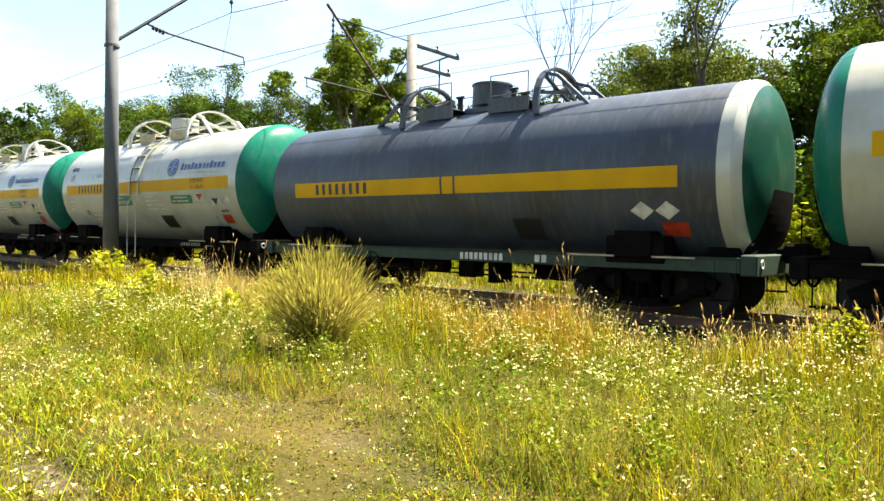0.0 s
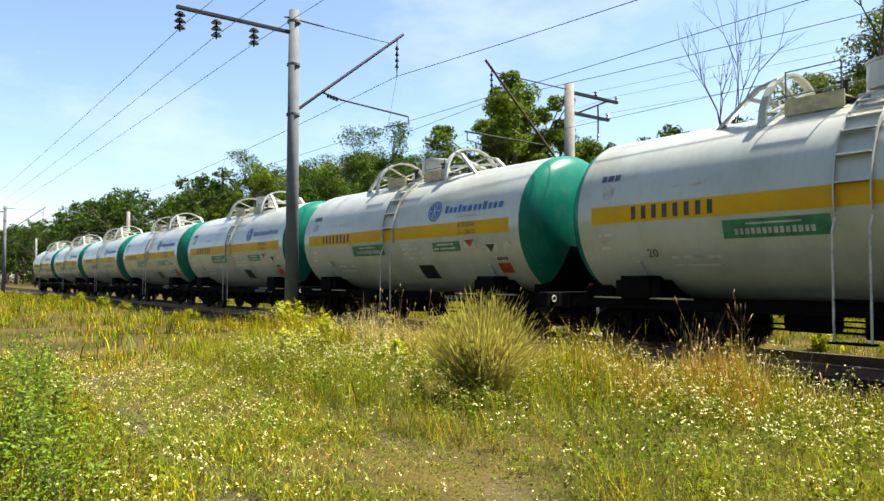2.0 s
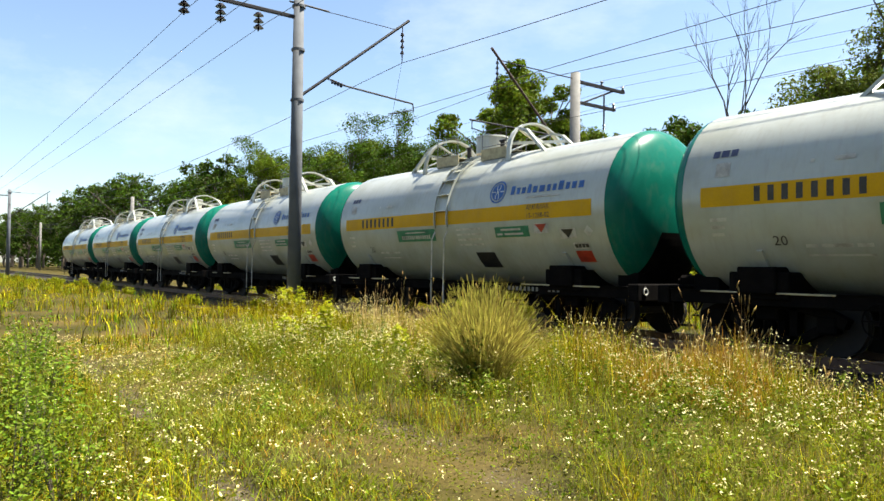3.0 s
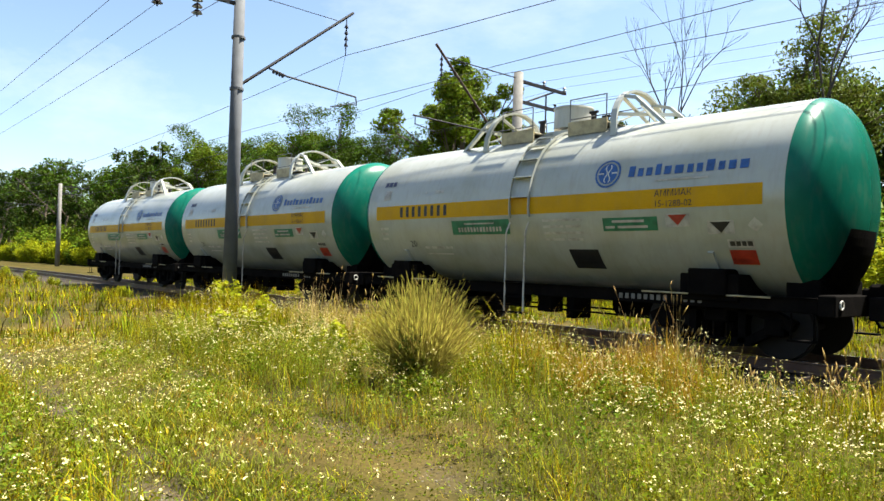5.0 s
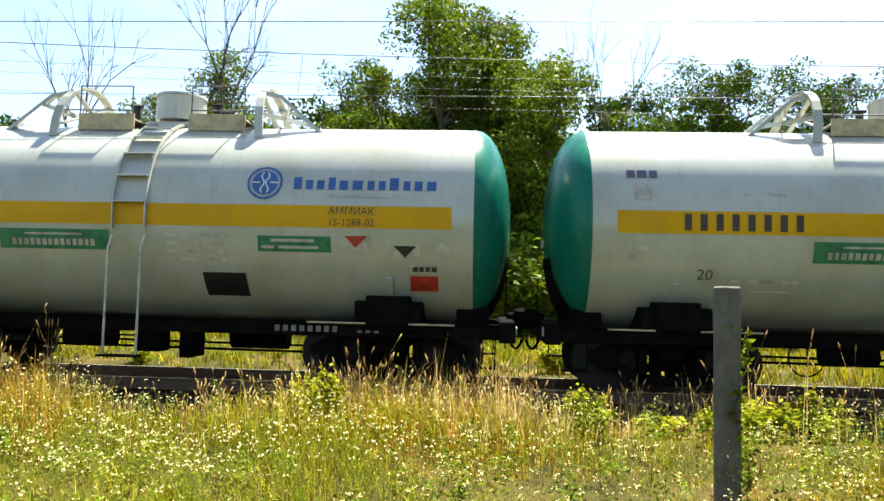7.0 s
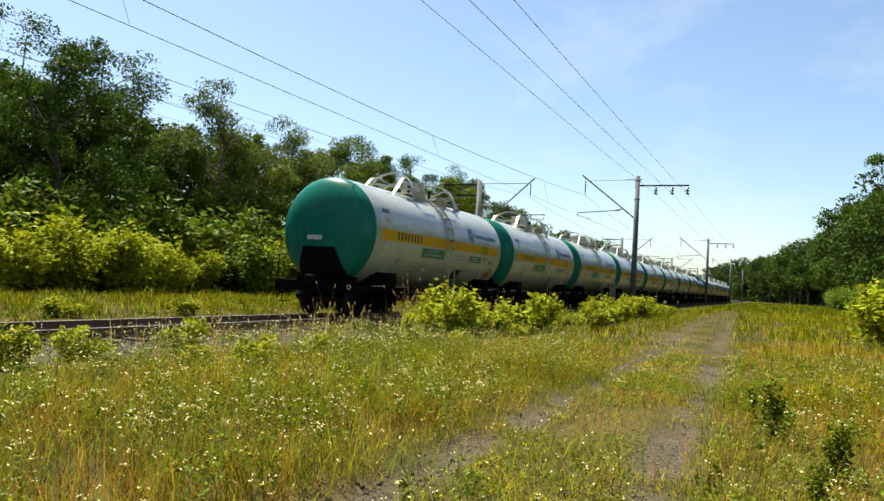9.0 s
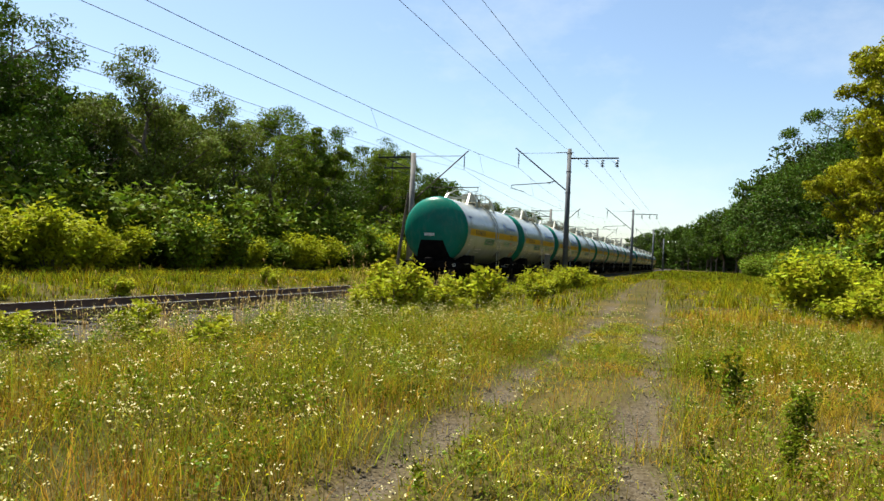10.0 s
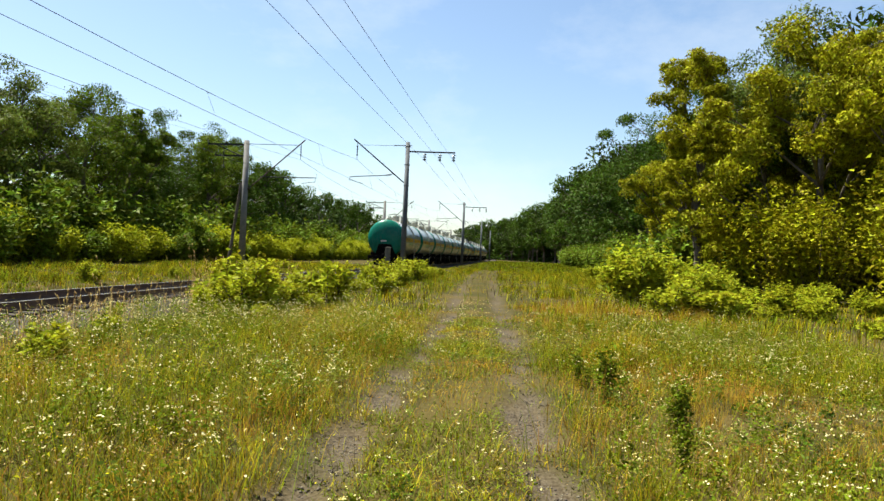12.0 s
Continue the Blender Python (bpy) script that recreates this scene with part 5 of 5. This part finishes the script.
def build_meadow():
    r = np.random.default_rng(21)
    # close and middle meadow
    off_lane = lambda x, y: near_density(x, y) * (1 - 0.96 * lane(x, y))
    patch_of = lambda x, y, s, seed, bias: np.clip(bias + 0.9 * fbm(x, y, s, seed), 0.03, 1)
    v, _, _ = blades(400000, (-17, 21, -5.5, 10), 0.12, 0.42, 0.0024, r, 0.95, off_lane)
    stuff("meadow_grass", bulk("meadow_grass", v, BLADE, M["grass"]), "green meadow grass standing beside the ruts", "grass")
    v, _, _ = blades(230000, (-17, 21, -5.5, 10), 0.10, 0.40, 0.0022, r, 0.9, lambda x, y: off_lane(x, y) * np.clip(np.where((x > 2) & (y < -0.4), 0.95, 0.55) + 0.8 * fbm(x, y, 2.2, 14) + 0.5 * fbm(x, y, 0.8, 15), 0.03, 1))
    stuff("yellow_grass", bulk("yellow_grass", v, BLADE, M["grass_yellow"]), "yellowing dry meadow grass in patches", "grass")
    v, _, _ = blades(230000, (-14, 24, -4.5, 9), 0.08, 0.36, 0.0024, r, 0.9, lambda x, y: np.clip(1 - 1.6 * bareness(x, y), 0, 1) * (1 - 0.95 * lane(x, y)) * np.clip(np.interp(x, (-2, 3), (-0.22, 0.0)) + 0.8 * fbm(x, y, 0.9, 33) + 0.6 * fbm(x, y, 2.6, 34) + 0.9 * np.exp(-((y - rut_left(x) - 1.0) / 0.55) ** 2) * np.clip(x / 3, 0, 1), 0, 1))
    stuff("rufous_grass", bulk("rufous_grass", v, BLADE, M["rufous"]), "rust-brown dried grass in patches", "grass")
    v, _, _ = blades(90000, (-15, 14, 2.2, 9.2), 0.15, 0.46, 0.0022, r, 0.8, lambda x, y: off_lane(x, y) * np.interp(x, (-3, 3), (0.8, 0.3)))
    stuff("sage_grass", bulk("sage_grass", v, BLADE, M["sage"]), "pale sage-green meadow grass and stalks", "grass")
    # the trodden lane: short turf, thin where the ruts are bare
    turf = lambda x, y: lane(x, y) * np.clip(1 - 0.95 * bareness(x, y), 0, 1)
    for key, n, seed, bias, label in (("grass", 190000, 61, 0.6, "short green turf of the lane"), ("grass_yellow", 120000, 62, 0.35, "yellowing turf of the lane"), ("sage", 130000, 63, 0.5, "pale short turf of the lane"), ("rufous", 130000, 64, 0.3, "rust-brown turf of the lane")):
        v, _, _ = blades(n, (-16, 21, -0.5, 5.8), 0.025, 0.10, 0.0034, r, 1.3, lambda x, y: turf(x, y) * patch_of(x, y, 0.7, seed, bias))
        stuff("lane_turf", bulk("lane_turf", v, BLADE, M[key]), label, "grass")
    for key, n, seed, bias, label in (("grass", 190000, 65, 0.75, "close green turf between the ruts"), ("sage", 140000, 66, 0.65, "close sage-green turf between the ruts"), ("herb", 70000, 67, 0.5, "close dark green turf between the ruts")):
        v, _, _ = blades(n, (-12, 2.5, 0.3, 5.4), 0.02, 0.085, 0.0042, r, 1.4, lambda x, y: turf(x, y) * patch_of(x, y, 0.6, seed, bias))
        stuff("lane_turf", bulk("lane_turf", v, BLADE, M[key]), label, "grass")
    x, y = scatter(150000, (-12, 14, 0, 5.4), r, lambda x, y: lane(x, y) * np.clip(1 - bareness(x, y), 0, 1) * patch_of(x, y, 0.5, 68, 0.5))
    c = np.stack([x, y, ground_height(x, y) + r.uniform(0.01, 0.09, len(x))], 1)
    stuff("lane_herbs", bulk("lane_herbs", leaf_tips(c, 1.4, 0.015, 1, 0.01, r), [(0, 1, 2)], M["herb"]), "creeping green herbs on the lane", "herbs")
    # small leaves and seed specks all through the growth
    for key, n, size, low, seed, bias, label in (("herb", 240000, 0.017, 0.15, 19, 0.5, "low green broad-leaved herbs among the grass"), ("sage", 150000, 0.012, 0.3, 71, 0.5, "fine pale leaves among the grass"),
                                                 ("tuft", 150000, 0.011, 0.65, 72, 0.45, "pale seed sprays over the grass"), ("straw", 120000, 0.010, 0.7, 73, 0.3, "straw-coloured seed sprays over the grass"), ("grass_yellow", 120000, 0.012, 0.5, 74, 0.35, "yellow withered leaves among the grass")):
        x, y = scatter(n, (-14, 18, -4.5, 9.6), r, lambda x, y: near_density(x, y) * patch_of(x, y, 1.0, seed, bias))
        c = np.stack([x, y, ground_height(x, y) + canopy(x, y) * r.uniform(low, 1.25, len(x))], 1)
        stuff("meadow_herbs", bulk("meadow_herbs", leaf_tips(c, 1.0, size, 1, 0.015, r), [(0, 1, 2)], M[key]), label, "herbs")
    # rounded plants standing singly, dark green, fresh green and sage, some crowned with flowers
    heads = []
    for key, count, high, size, seed, flower in (("herb", 900, 0.5, 0.02, 41, 0.12), ("weed_green", 420, 0.42, 0.02, 42, 0.08), ("leaf_a", 90, 0.34, 0.02, 43, 0.0), ("sage", 600, 0.5, 0.015, 44, 0.25)):
        q = np.random.default_rng(seed)
        cx, cy = scatter(count * 3, (-13, 18, -4.5, 8.8), q, lambda x, y: np.clip(1 - 1.5 * bareness(x, y) - 0.85 * lane(x, y), 0, 1))
        cx, cy = cx[:count], cy[:count]
        w, h = q.uniform(0.07, 0.2, len(cx)), high * q.uniform(0.55, 1.15, len(cx))
        n_each = 70
        own = np.repeat(np.arange(len(cx)), n_each)
        d = q.normal(0, 1, (len(own), 3)) + [0, 0, 0.4]
        d *= (q.uniform(0, 1, len(own)) ** 0.45 / np.linalg.norm(d, axis=1))[:, None]
        px, py = cx[own] + d[:, 0] * w[own], cy[own] + d[:, 1] * w[own]
        c = np.stack([px, py, ground_height(cx, cy)[own] + h[own] * (0.55 + 0.45 * d[:, 2])], 1)
        stuff("herb_clumps", bulk("herb_clumps", leaf_cloud(c, 0.8, size, 1, 0.012, q), [(0, 1, 2, 3)], M[key]), "clumps of low leafy herbs in the meadow", "herbs")
        k = (d[:, 2] > 0.35) & (q.uniform(0, 1, len(own)) < flower)
        heads.append(c[k] + [0, 0, 0.03])
    # cream-white wild flowers over the growth, low ones on the lane
    fl = lambda x, y: np.clip(0.45 + 0.4 * fbm(x, y, 1.4, 17) + 0.3 * fbm(x, y, 0.4, 18), 0.1, 1) * np.where(y > 2, 1, 0.45) * np.interp(x, (-1, 3, 9, 14), (1, 0.48, 0.4, 0.25)) * (1 - 0.1 * lane(x, y)) * (1 - bareness(x, y)) * (y < 9)
    x, y = scatter(66000, (-16, 26, -4.5, 9), r, fl)
    z = ground_height(x, y) + canopy(x, y) * r.uniform(0.85, 1.5, len(x)) + 0.02
    pick = r.uniform(0, 1, len(x)) < 0.5
    p0 = np.stack([x, y, ground_height(x, y)], 1)[pick]
    p1 = np.stack([x, y, z], 1)[pick]
    side = np.array([0.0016, 0.0010, 0])
    stuff("flower_stalks", bulk("flower_stalks", np.stack([p0 - side, p0 + side, p1], 1), [(0, 1, 2)], M["herb"]), "thin green stalks of wild flowers", "wild flowers")
    more = np.concatenate(heads)
    ring = umbels(np.concatenate([x, more[:, 0]]), np.concatenate([y, more[:, 1]]), np.concatenate([z, more[:, 2]]), 3, 0.011, 0.0064, r)
    stuff("white_blossoms", bulk("white_blossoms", ring, [(0, 1, 2, 3, 4)], M["petal"]), "small cream-white flat flower heads", "wild flowers")
    # farther meadow in coarser blades
    far = lambda x, y: np.clip((abs(x - 2) - 12) / 7, 0, 1) * (1 - 0.9 * bareness(x, y)) * (1 - np.where(x > 0, 0.9, 0.25) * lane(x, y)) * (abs(y - TRACK_Y) > 2.5) * np.interp(y, (8.3, 9.2), (1, 0.25)) * np.clip(0.6 + 0.5 * fbm(x, y, 2, 12), 0.15, 1)
    for reg, n in (((-75, -10, -10, 10), 50000), ((14, 85, -14, 10), 90000)):
        v, _, _ = blades(n, reg, 0.16, 0.44, 0.009, r, 0.7, far)
        stuff("meadow_grass", bulk("meadow_grass", v, BLADE, M["grass"]), "green meadow grass farther along the track", "grass")
        v, _, _ = blades(n // 2, reg, 0.14, 0.4, 0.009, r, 0.7, far)
        stuff("yellow_grass", bulk("yellow_grass", v, BLADE, M["grass_yellow"]), "yellowing meadow grass farther along the track", "grass")
    for reg, n in (((-50, 75, 14.9, 27), 110000),):
        v, _, _ = blades(n, reg, 0.12, 0.36, 0.009, r, 0.7)
        stuff("verge_grass", bulk("verge_grass", v, BLADE, M["grass"]), "sunlit grass verge between track and wood", "grass")
        v, _, _ = blades(n // 3, reg, 0.12, 0.36, 0.009, r, 0.7)
        stuff("verge_grass", bulk("verge_grass", v, BLADE, M["grass_yellow"]), "yellowing grass verge between track and wood", "grass")
    v, _, _ = blades(60000, (-24, 5, 7.2, 9.7), 0.25, 0.62, 0.0036, r, 0.5, lambda x, y: np.clip(0.5 + 0.7 * fbm(x, y, 1.2, 46), 0.1, 1) * np.where(y > 8.3, np.clip((-3 - x) / 3, 0.25, 1), 0.6))
    stuff("bank_grass", bulk("bank_grass", v, BLADE, M["grass_yellow"]), "golden dry grass on the low bank beside the track", "grass")
    v, _, _ = blades(40000, (-14, 6, 7.5, 9.9), 0.28, 0.72, 0.0036, r, 0.4, lambda x, y: np.clip(0.35 + 0.9 * fbm(x, y, 1.0, 47), 0.03, 1) * np.interp(x, (-3, 0), (1, 0.3)))
    stuff("bank_grass", bulk("bank_grass", v, BLADE, M["straw"]), "straw-coloured dry grass on the low bank", "grass")
    v, _, _ = blades(26000, (-10, 4, 6.8, 9.6), 0.2, 0.55, 0.0036, r, 0.5, lambda x, y: np.clip(0.3 + 0.9 * fbm(x, y, 1.1, 48), 0, 1) * np.interp(x, (-7, -5, 1, 4), (0.3, 1, 0.8, 0.3)))
    stuff("bank_grass", bulk("bank_grass", v, BLADE, M["rufous"]), "orange-brown dry grass on the low bank", "grass")
    for reg, n in (((80, 230, -14, 10), 26000), ((-230, -70, -12, 10), 16000)):
        v, _, _ = blades(n, reg, 0.2, 0.5, 0.035, r, 0.6)
        stuff("distant_grass", bulk("distant_grass", v, BLADE, M["grass"]), "distant grass along the railway", "grass")
    # tall dry grasses with seed heads beside the track
    v, tip, h = blades(20000, (-16, 27, 8.6, 10.0), 0.45, 0.95, 0.0042, r, 0.3, lambda x, y: np.clip(0.35 + 0.9 * fbm(x, y, 1.2, 16), 0.08, 1) * np.interp(x, (-16, -10, -7, -5.5, 3, 6, 9, 16, 27), (0.04, 0.12, 0.5, 1, 1, 0.5, 0.5, 0.22, 0.1)))
    stuff("tall_dry_grass", bulk("tall_dry_grass", v, BLADE, M["straw"]), "tall straw-coloured grass stalks beside the track", "grass")
    k = len(tip)
    d = tip - v[:, 2]
    d /= np.linalg.norm(d, axis=1, keepdims=True)
    s = np.cross(d, r.normal(0, 1, (k, 3)))
    s /= np.linalg.norm(s, axis=1, keepdims=True)
    q = np.cross(d, s)
    L = r.uniform(0.09, 0.17, (k, 1))
    w = 0.011
    hv = np.stack([tip - d * L, tip - d * L * 0.4 + s * w, tip - d * L * 0.4 + q * w, tip - d * L * 0.4 - s * w, tip - d * L * 0.4 - q * w, tip + d * 0.02], 1)
    stuff("seed_heads", bulk("seed_heads", hv, [(0, 1, 2), (0, 2, 3), (0, 3, 4), (0, 4, 1), (1, 5, 2), (2, 5, 3), (3, 5, 4), (4, 5, 1)], M["straw"]), "tan seed heads of the tall grass", "grass")


def grass_tuft(x, y, height, width, n, seed):
    """The tall pale tuft, feathery at the top, with a dark leafy foot."""
    r = np.random.default_rng(seed)
    t = tagged(empty("grass_tussock", pose(x, y, GROUND_Z)), "tall pale grass tussock with a dark leafy foot", "tussock")
    a, q = r.uniform(0, 6.283, n), np.sqrt(r.uniform(0, 1, n))
    base = np.stack([np.cos(a) * q * width * 0.2, np.sin(a) * q * width * 0.2, np.zeros(n)], 1)
    h = height * r.uniform(0.5, 1.08, n) * (1 - 0.38 * q ** 2)
    out = np.stack([np.cos(a), np.sin(a), 0 * a], 1) * (q * width * 0.36)[:, None] + r.normal(0, 0.12, (n, 3)) * [1, 1, 0]
    s = np.stack([-np.sin(a), np.cos(a), 0 * a], 1) * 0.0022
    m = base + out * 0.4 + np.array([0, 0, 1]) * (h * 0.6)[:, None]
    tp = base + out + np.array([0, 0, 1]) * h[:, None]
    o = new("plume_stalk", bulk("plume_stalk", np.stack([base - s, base + s, m + s, m - s, tp], 1), BLADE, M["plume"]))
    o["kind"] = "stuff"
    o.parent = t
    # narrow seed heads along the upper part of the stalks
    for f in (0.55, 0.95):
        d = (tp - m) / np.linalg.norm(tp - m, axis=1, keepdims=True)
        e = np.cross(d, r.normal(0, 1, (n, 3)))
        e *= 0.0042 / np.linalg.norm(e, axis=1, keepdims=True)
        c = m + (tp - m) * (f + r.normal(0, 0.12, (n, 1)))
        o = new("plume_spray", bulk("plume_spray", np.stack([c - d * 0.06, c + e, c + d * 0.06, c - e], 1), [(0, 1, 2, 3)], M["plume"]))
        o["kind"] = "stuff"
        o.parent = t
    k = 55
    cs = np.stack([r.normal(0.12, width * 0.085, k), r.normal(-0.22, width * 0.07, k), r.uniform(0.03, height * 0.55, k)], 1)
    o = new("foot_leaves", bulk("foot_leaves", leaf_cloud(cs, 0.8, 0.03, 30, 0.06, r), [(0, 1, 2, 3)], M["leaf_a"]))
    o.parent = t


def marker_post(x, y, h, w, vine):
    t = tagged(empty("concrete_post", pose(x, y, -0.3, 0, 0, 8)), "short weathered concrete marker post beside the track", "post")
    bm = bmesh.new()
    box(bm, -w / 2, w / 2, -w / 2, w / 2, 0, h, 0.015)
    part("shaft", bm, M["post"], t)
    if vine:
        r = np.random.default_rng(3)
        cs = np.stack([w * 0.45 + 0.05 * np.sin(np.linspace(0, 9, 26)), -w * 0.55 + r.normal(0, 0.02, 26), np.linspace(0.1, h * 0.8, 26)], 1)
        bm = bmesh.new()
        pipe(bm, [tuple(c) for c in cs], 0.005, 5)
        v = part("vine_stem", bm, M["bark"], t)
        o = new("vine_leaves", bulk("vine_leaves", leaf_cloud(cs, 0.5, 0.035, 7, 0.035, r), [(0, 1, 2, 3)], M["herb"]))
        o.parent = t


def build_shrubs():
    rr = random.Random(9)
    ash = make_bush(41, 1.0, 0.9, M["leaf_bright"], "young bright green ash shrub beside the track", 0.07, 8, 20, name="shrub")
    ash2 = make_bush(42, 1.0, 1.1, M["leaf_bright"], "spreading bright green shrub beside the track", 0.065, 9, 20, name="shrub")
    place(ash, -18.4, 8.7, None, 1.05, 0, copy=False)
    place(ash2, -16.2, 8.9, None, 0.5, 30, copy=False)
    spots = [(-19.9, 8.4, 0.6), (-17.3, 9.0, 0.6), (3.4, 8.9, 0.8), (2.4, 9.0, 0.6), (4.3, 9.2, 0.6), (6.3, 8.6, 0.7), (7.6, 9.0, 0.8), (8.8, 8.2, 0.7)]
    for i in range(44):
        x = 15.5 + 36 * rr.random() ** 1.4
        spots.append((x, rr.uniform(6.4, 9.2), rr.uniform(0.45, 1.35)))
    for i in range(16):
        spots.append((rr.uniform(15, 27), rr.uniform(5.9, 8.6), rr.uniform(0.4, 0.95)))
    spots += [(17.5, 7.8, 1.5), (18.8, 8.3, 1.3), (20.5, 7.6, 1.2), (-1.6, 8.65, 0.6), (-0.7, 8.55, 0.35), (0.3, 8.5, 0.42), (1.5, 8.5, 0.45), (3.0, 8.3, 0.5), (5.2, 8.4, 0.55), (8.3, 6.6, 0.6), (9.0, 7.0, 0.65), (7.8, 7.0, 0.5), (11.3, 7.6, 0.5)]
    for i in range(46):
        x = rr.uniform(14, 48)
        spots.append((x, 8.3 - 0.01 * (x - 14) + rr.uniform(-1.3, 1.0), rr.uniform(0.25, 0.7)))
    for i in range(8):
        spots.append((rr.uniform(-60, -24), rr.uniform(7.5, 9.2), rr.uniform(0.35, 0.7)))
    for i in range(18):
        spots.append((rr.uniform(-30, 50), rr.uniform(15.5, 17.5), rr.uniform(0.4, 0.8)))
    for x, y, s in spots:
        o = place(ash if rr.random() < 0.5 else ash2, x, y, None, s, rr.uniform(0, 360))
        o.scale = (s * rr.uniform(0.8, 1.4), s * rr.uniform(0.8, 1.4), s * rr.uniform(0.65, 1.15))
    for i in range(34):
        bx = rr.uniform(19, 34)
        o = place(ash2 if rr.random() < 0.6 else ash, bx, -2.6 - (bx - 19) * 0.2 - 11 * rr.random() ** 1.3, None, 1.0, rr.uniform(0, 360))
        k = rr.uniform(0.5, 1.2)
        o.scale = (k * rr.uniform(1, 1.7), k * rr.uniform(1, 1.7), k * rr.uniform(0.7, 1.2))
    big = make_bush(43, 2.3, 3.0, M["leaf_bright"], "large bright green shrub at the meadow's edge", 0.12, 17, 26, name="shrub")
    place(big, 29.5, -3.6, None, 1.0, 0, copy=False)
    place(big, 32, -5.2, None, 0.9, 120)
    for i in range(19):
        o = place(big, rr.uniform(25, 70), rr.uniform(-12, -5), None, rr.uniform(0.2, 0.85), rr.uniform(0, 360))
        o.scale = (o.scale.x * rr.uniform(0.8, 1.6), o.scale.x, o.scale.x * rr.uniform(0.5, 1.0))
    weed = make_bush(44, 0.8, 0.45, M["herb"], "upright green meadow weed", 0.035, 6, 20, name="weed")
    place(weed, 8.5, 0.0, None, 0.85, 0, copy=False)
    for x, y, s in ((7.2, -0.5, 0.7), (9.6, 0.2, 0.6), (6.2, -0.3, 0.5), (3.6, -1.2, 0.6)):
        place(weed, x, y, None, s, rr.uniform(0, 360))
    lime = make_bush(45, 1.05, 0.75, M["weed_green"], "tall airy yellow-green meadow weed", 0.026, 16, 10, name="weed")
    place(lime, -4.5, 0.75, None, 0.65, 0, copy=False)
    for x, y, s in ((-3.7, 0.25, 0.6), (-4.9, 0.5, 0.8), (-5.8, 0.85, 0.75), (-6.4, 0.5, 0.85), (-7.0, 0.9, 0.9), (-8.0, 1.0, 0.9), (-4.4, 0.1, 0.75), (-9.2, 1.2, 0.8), (-10.4, 1.2, 0.9)):
        place(lime, x, y, None, s, rr.uniform(0, 360))
    for x, y, s in ((-7.35, 5.2, 0.5), (-7.05, 5.0, 0.42)):
        place(weed, x, y, None, s, rr.uniform(0, 360))
    low = make_bush(46, 0.5, 0.6, M["leaf_bright"], "low broad-leaved yellow-green weed", 0.05, 8, 9, name="weed")
    place(low, -2.75, 0.45, None, 1.0, 0, copy=False)
    for x, y, s in ((-3.0, 0.75, 0.8), (-2.5, 0.2, 0.9), (-3.6, 1.0, 0.7), (-12.5, 5.6, 1.2), (-10.5, 6.8, 1.0), (-14, 7.2, 1.3)):
        place(low, x, y, None, s, rr.uniform(0, 360))
    grass_tuft(-6.9, 5.9, 1.34, 1.2, 4300, 51)
    marker_post(2.28, 6.2, 1.82, 0.165, True)
    marker_post(41.0, 8.4, 1.95, 0.3, False)


build_ground()
build_train()
build_line()
build_trees()
build_shrubs()
build_meadow()
build_track()
motions()
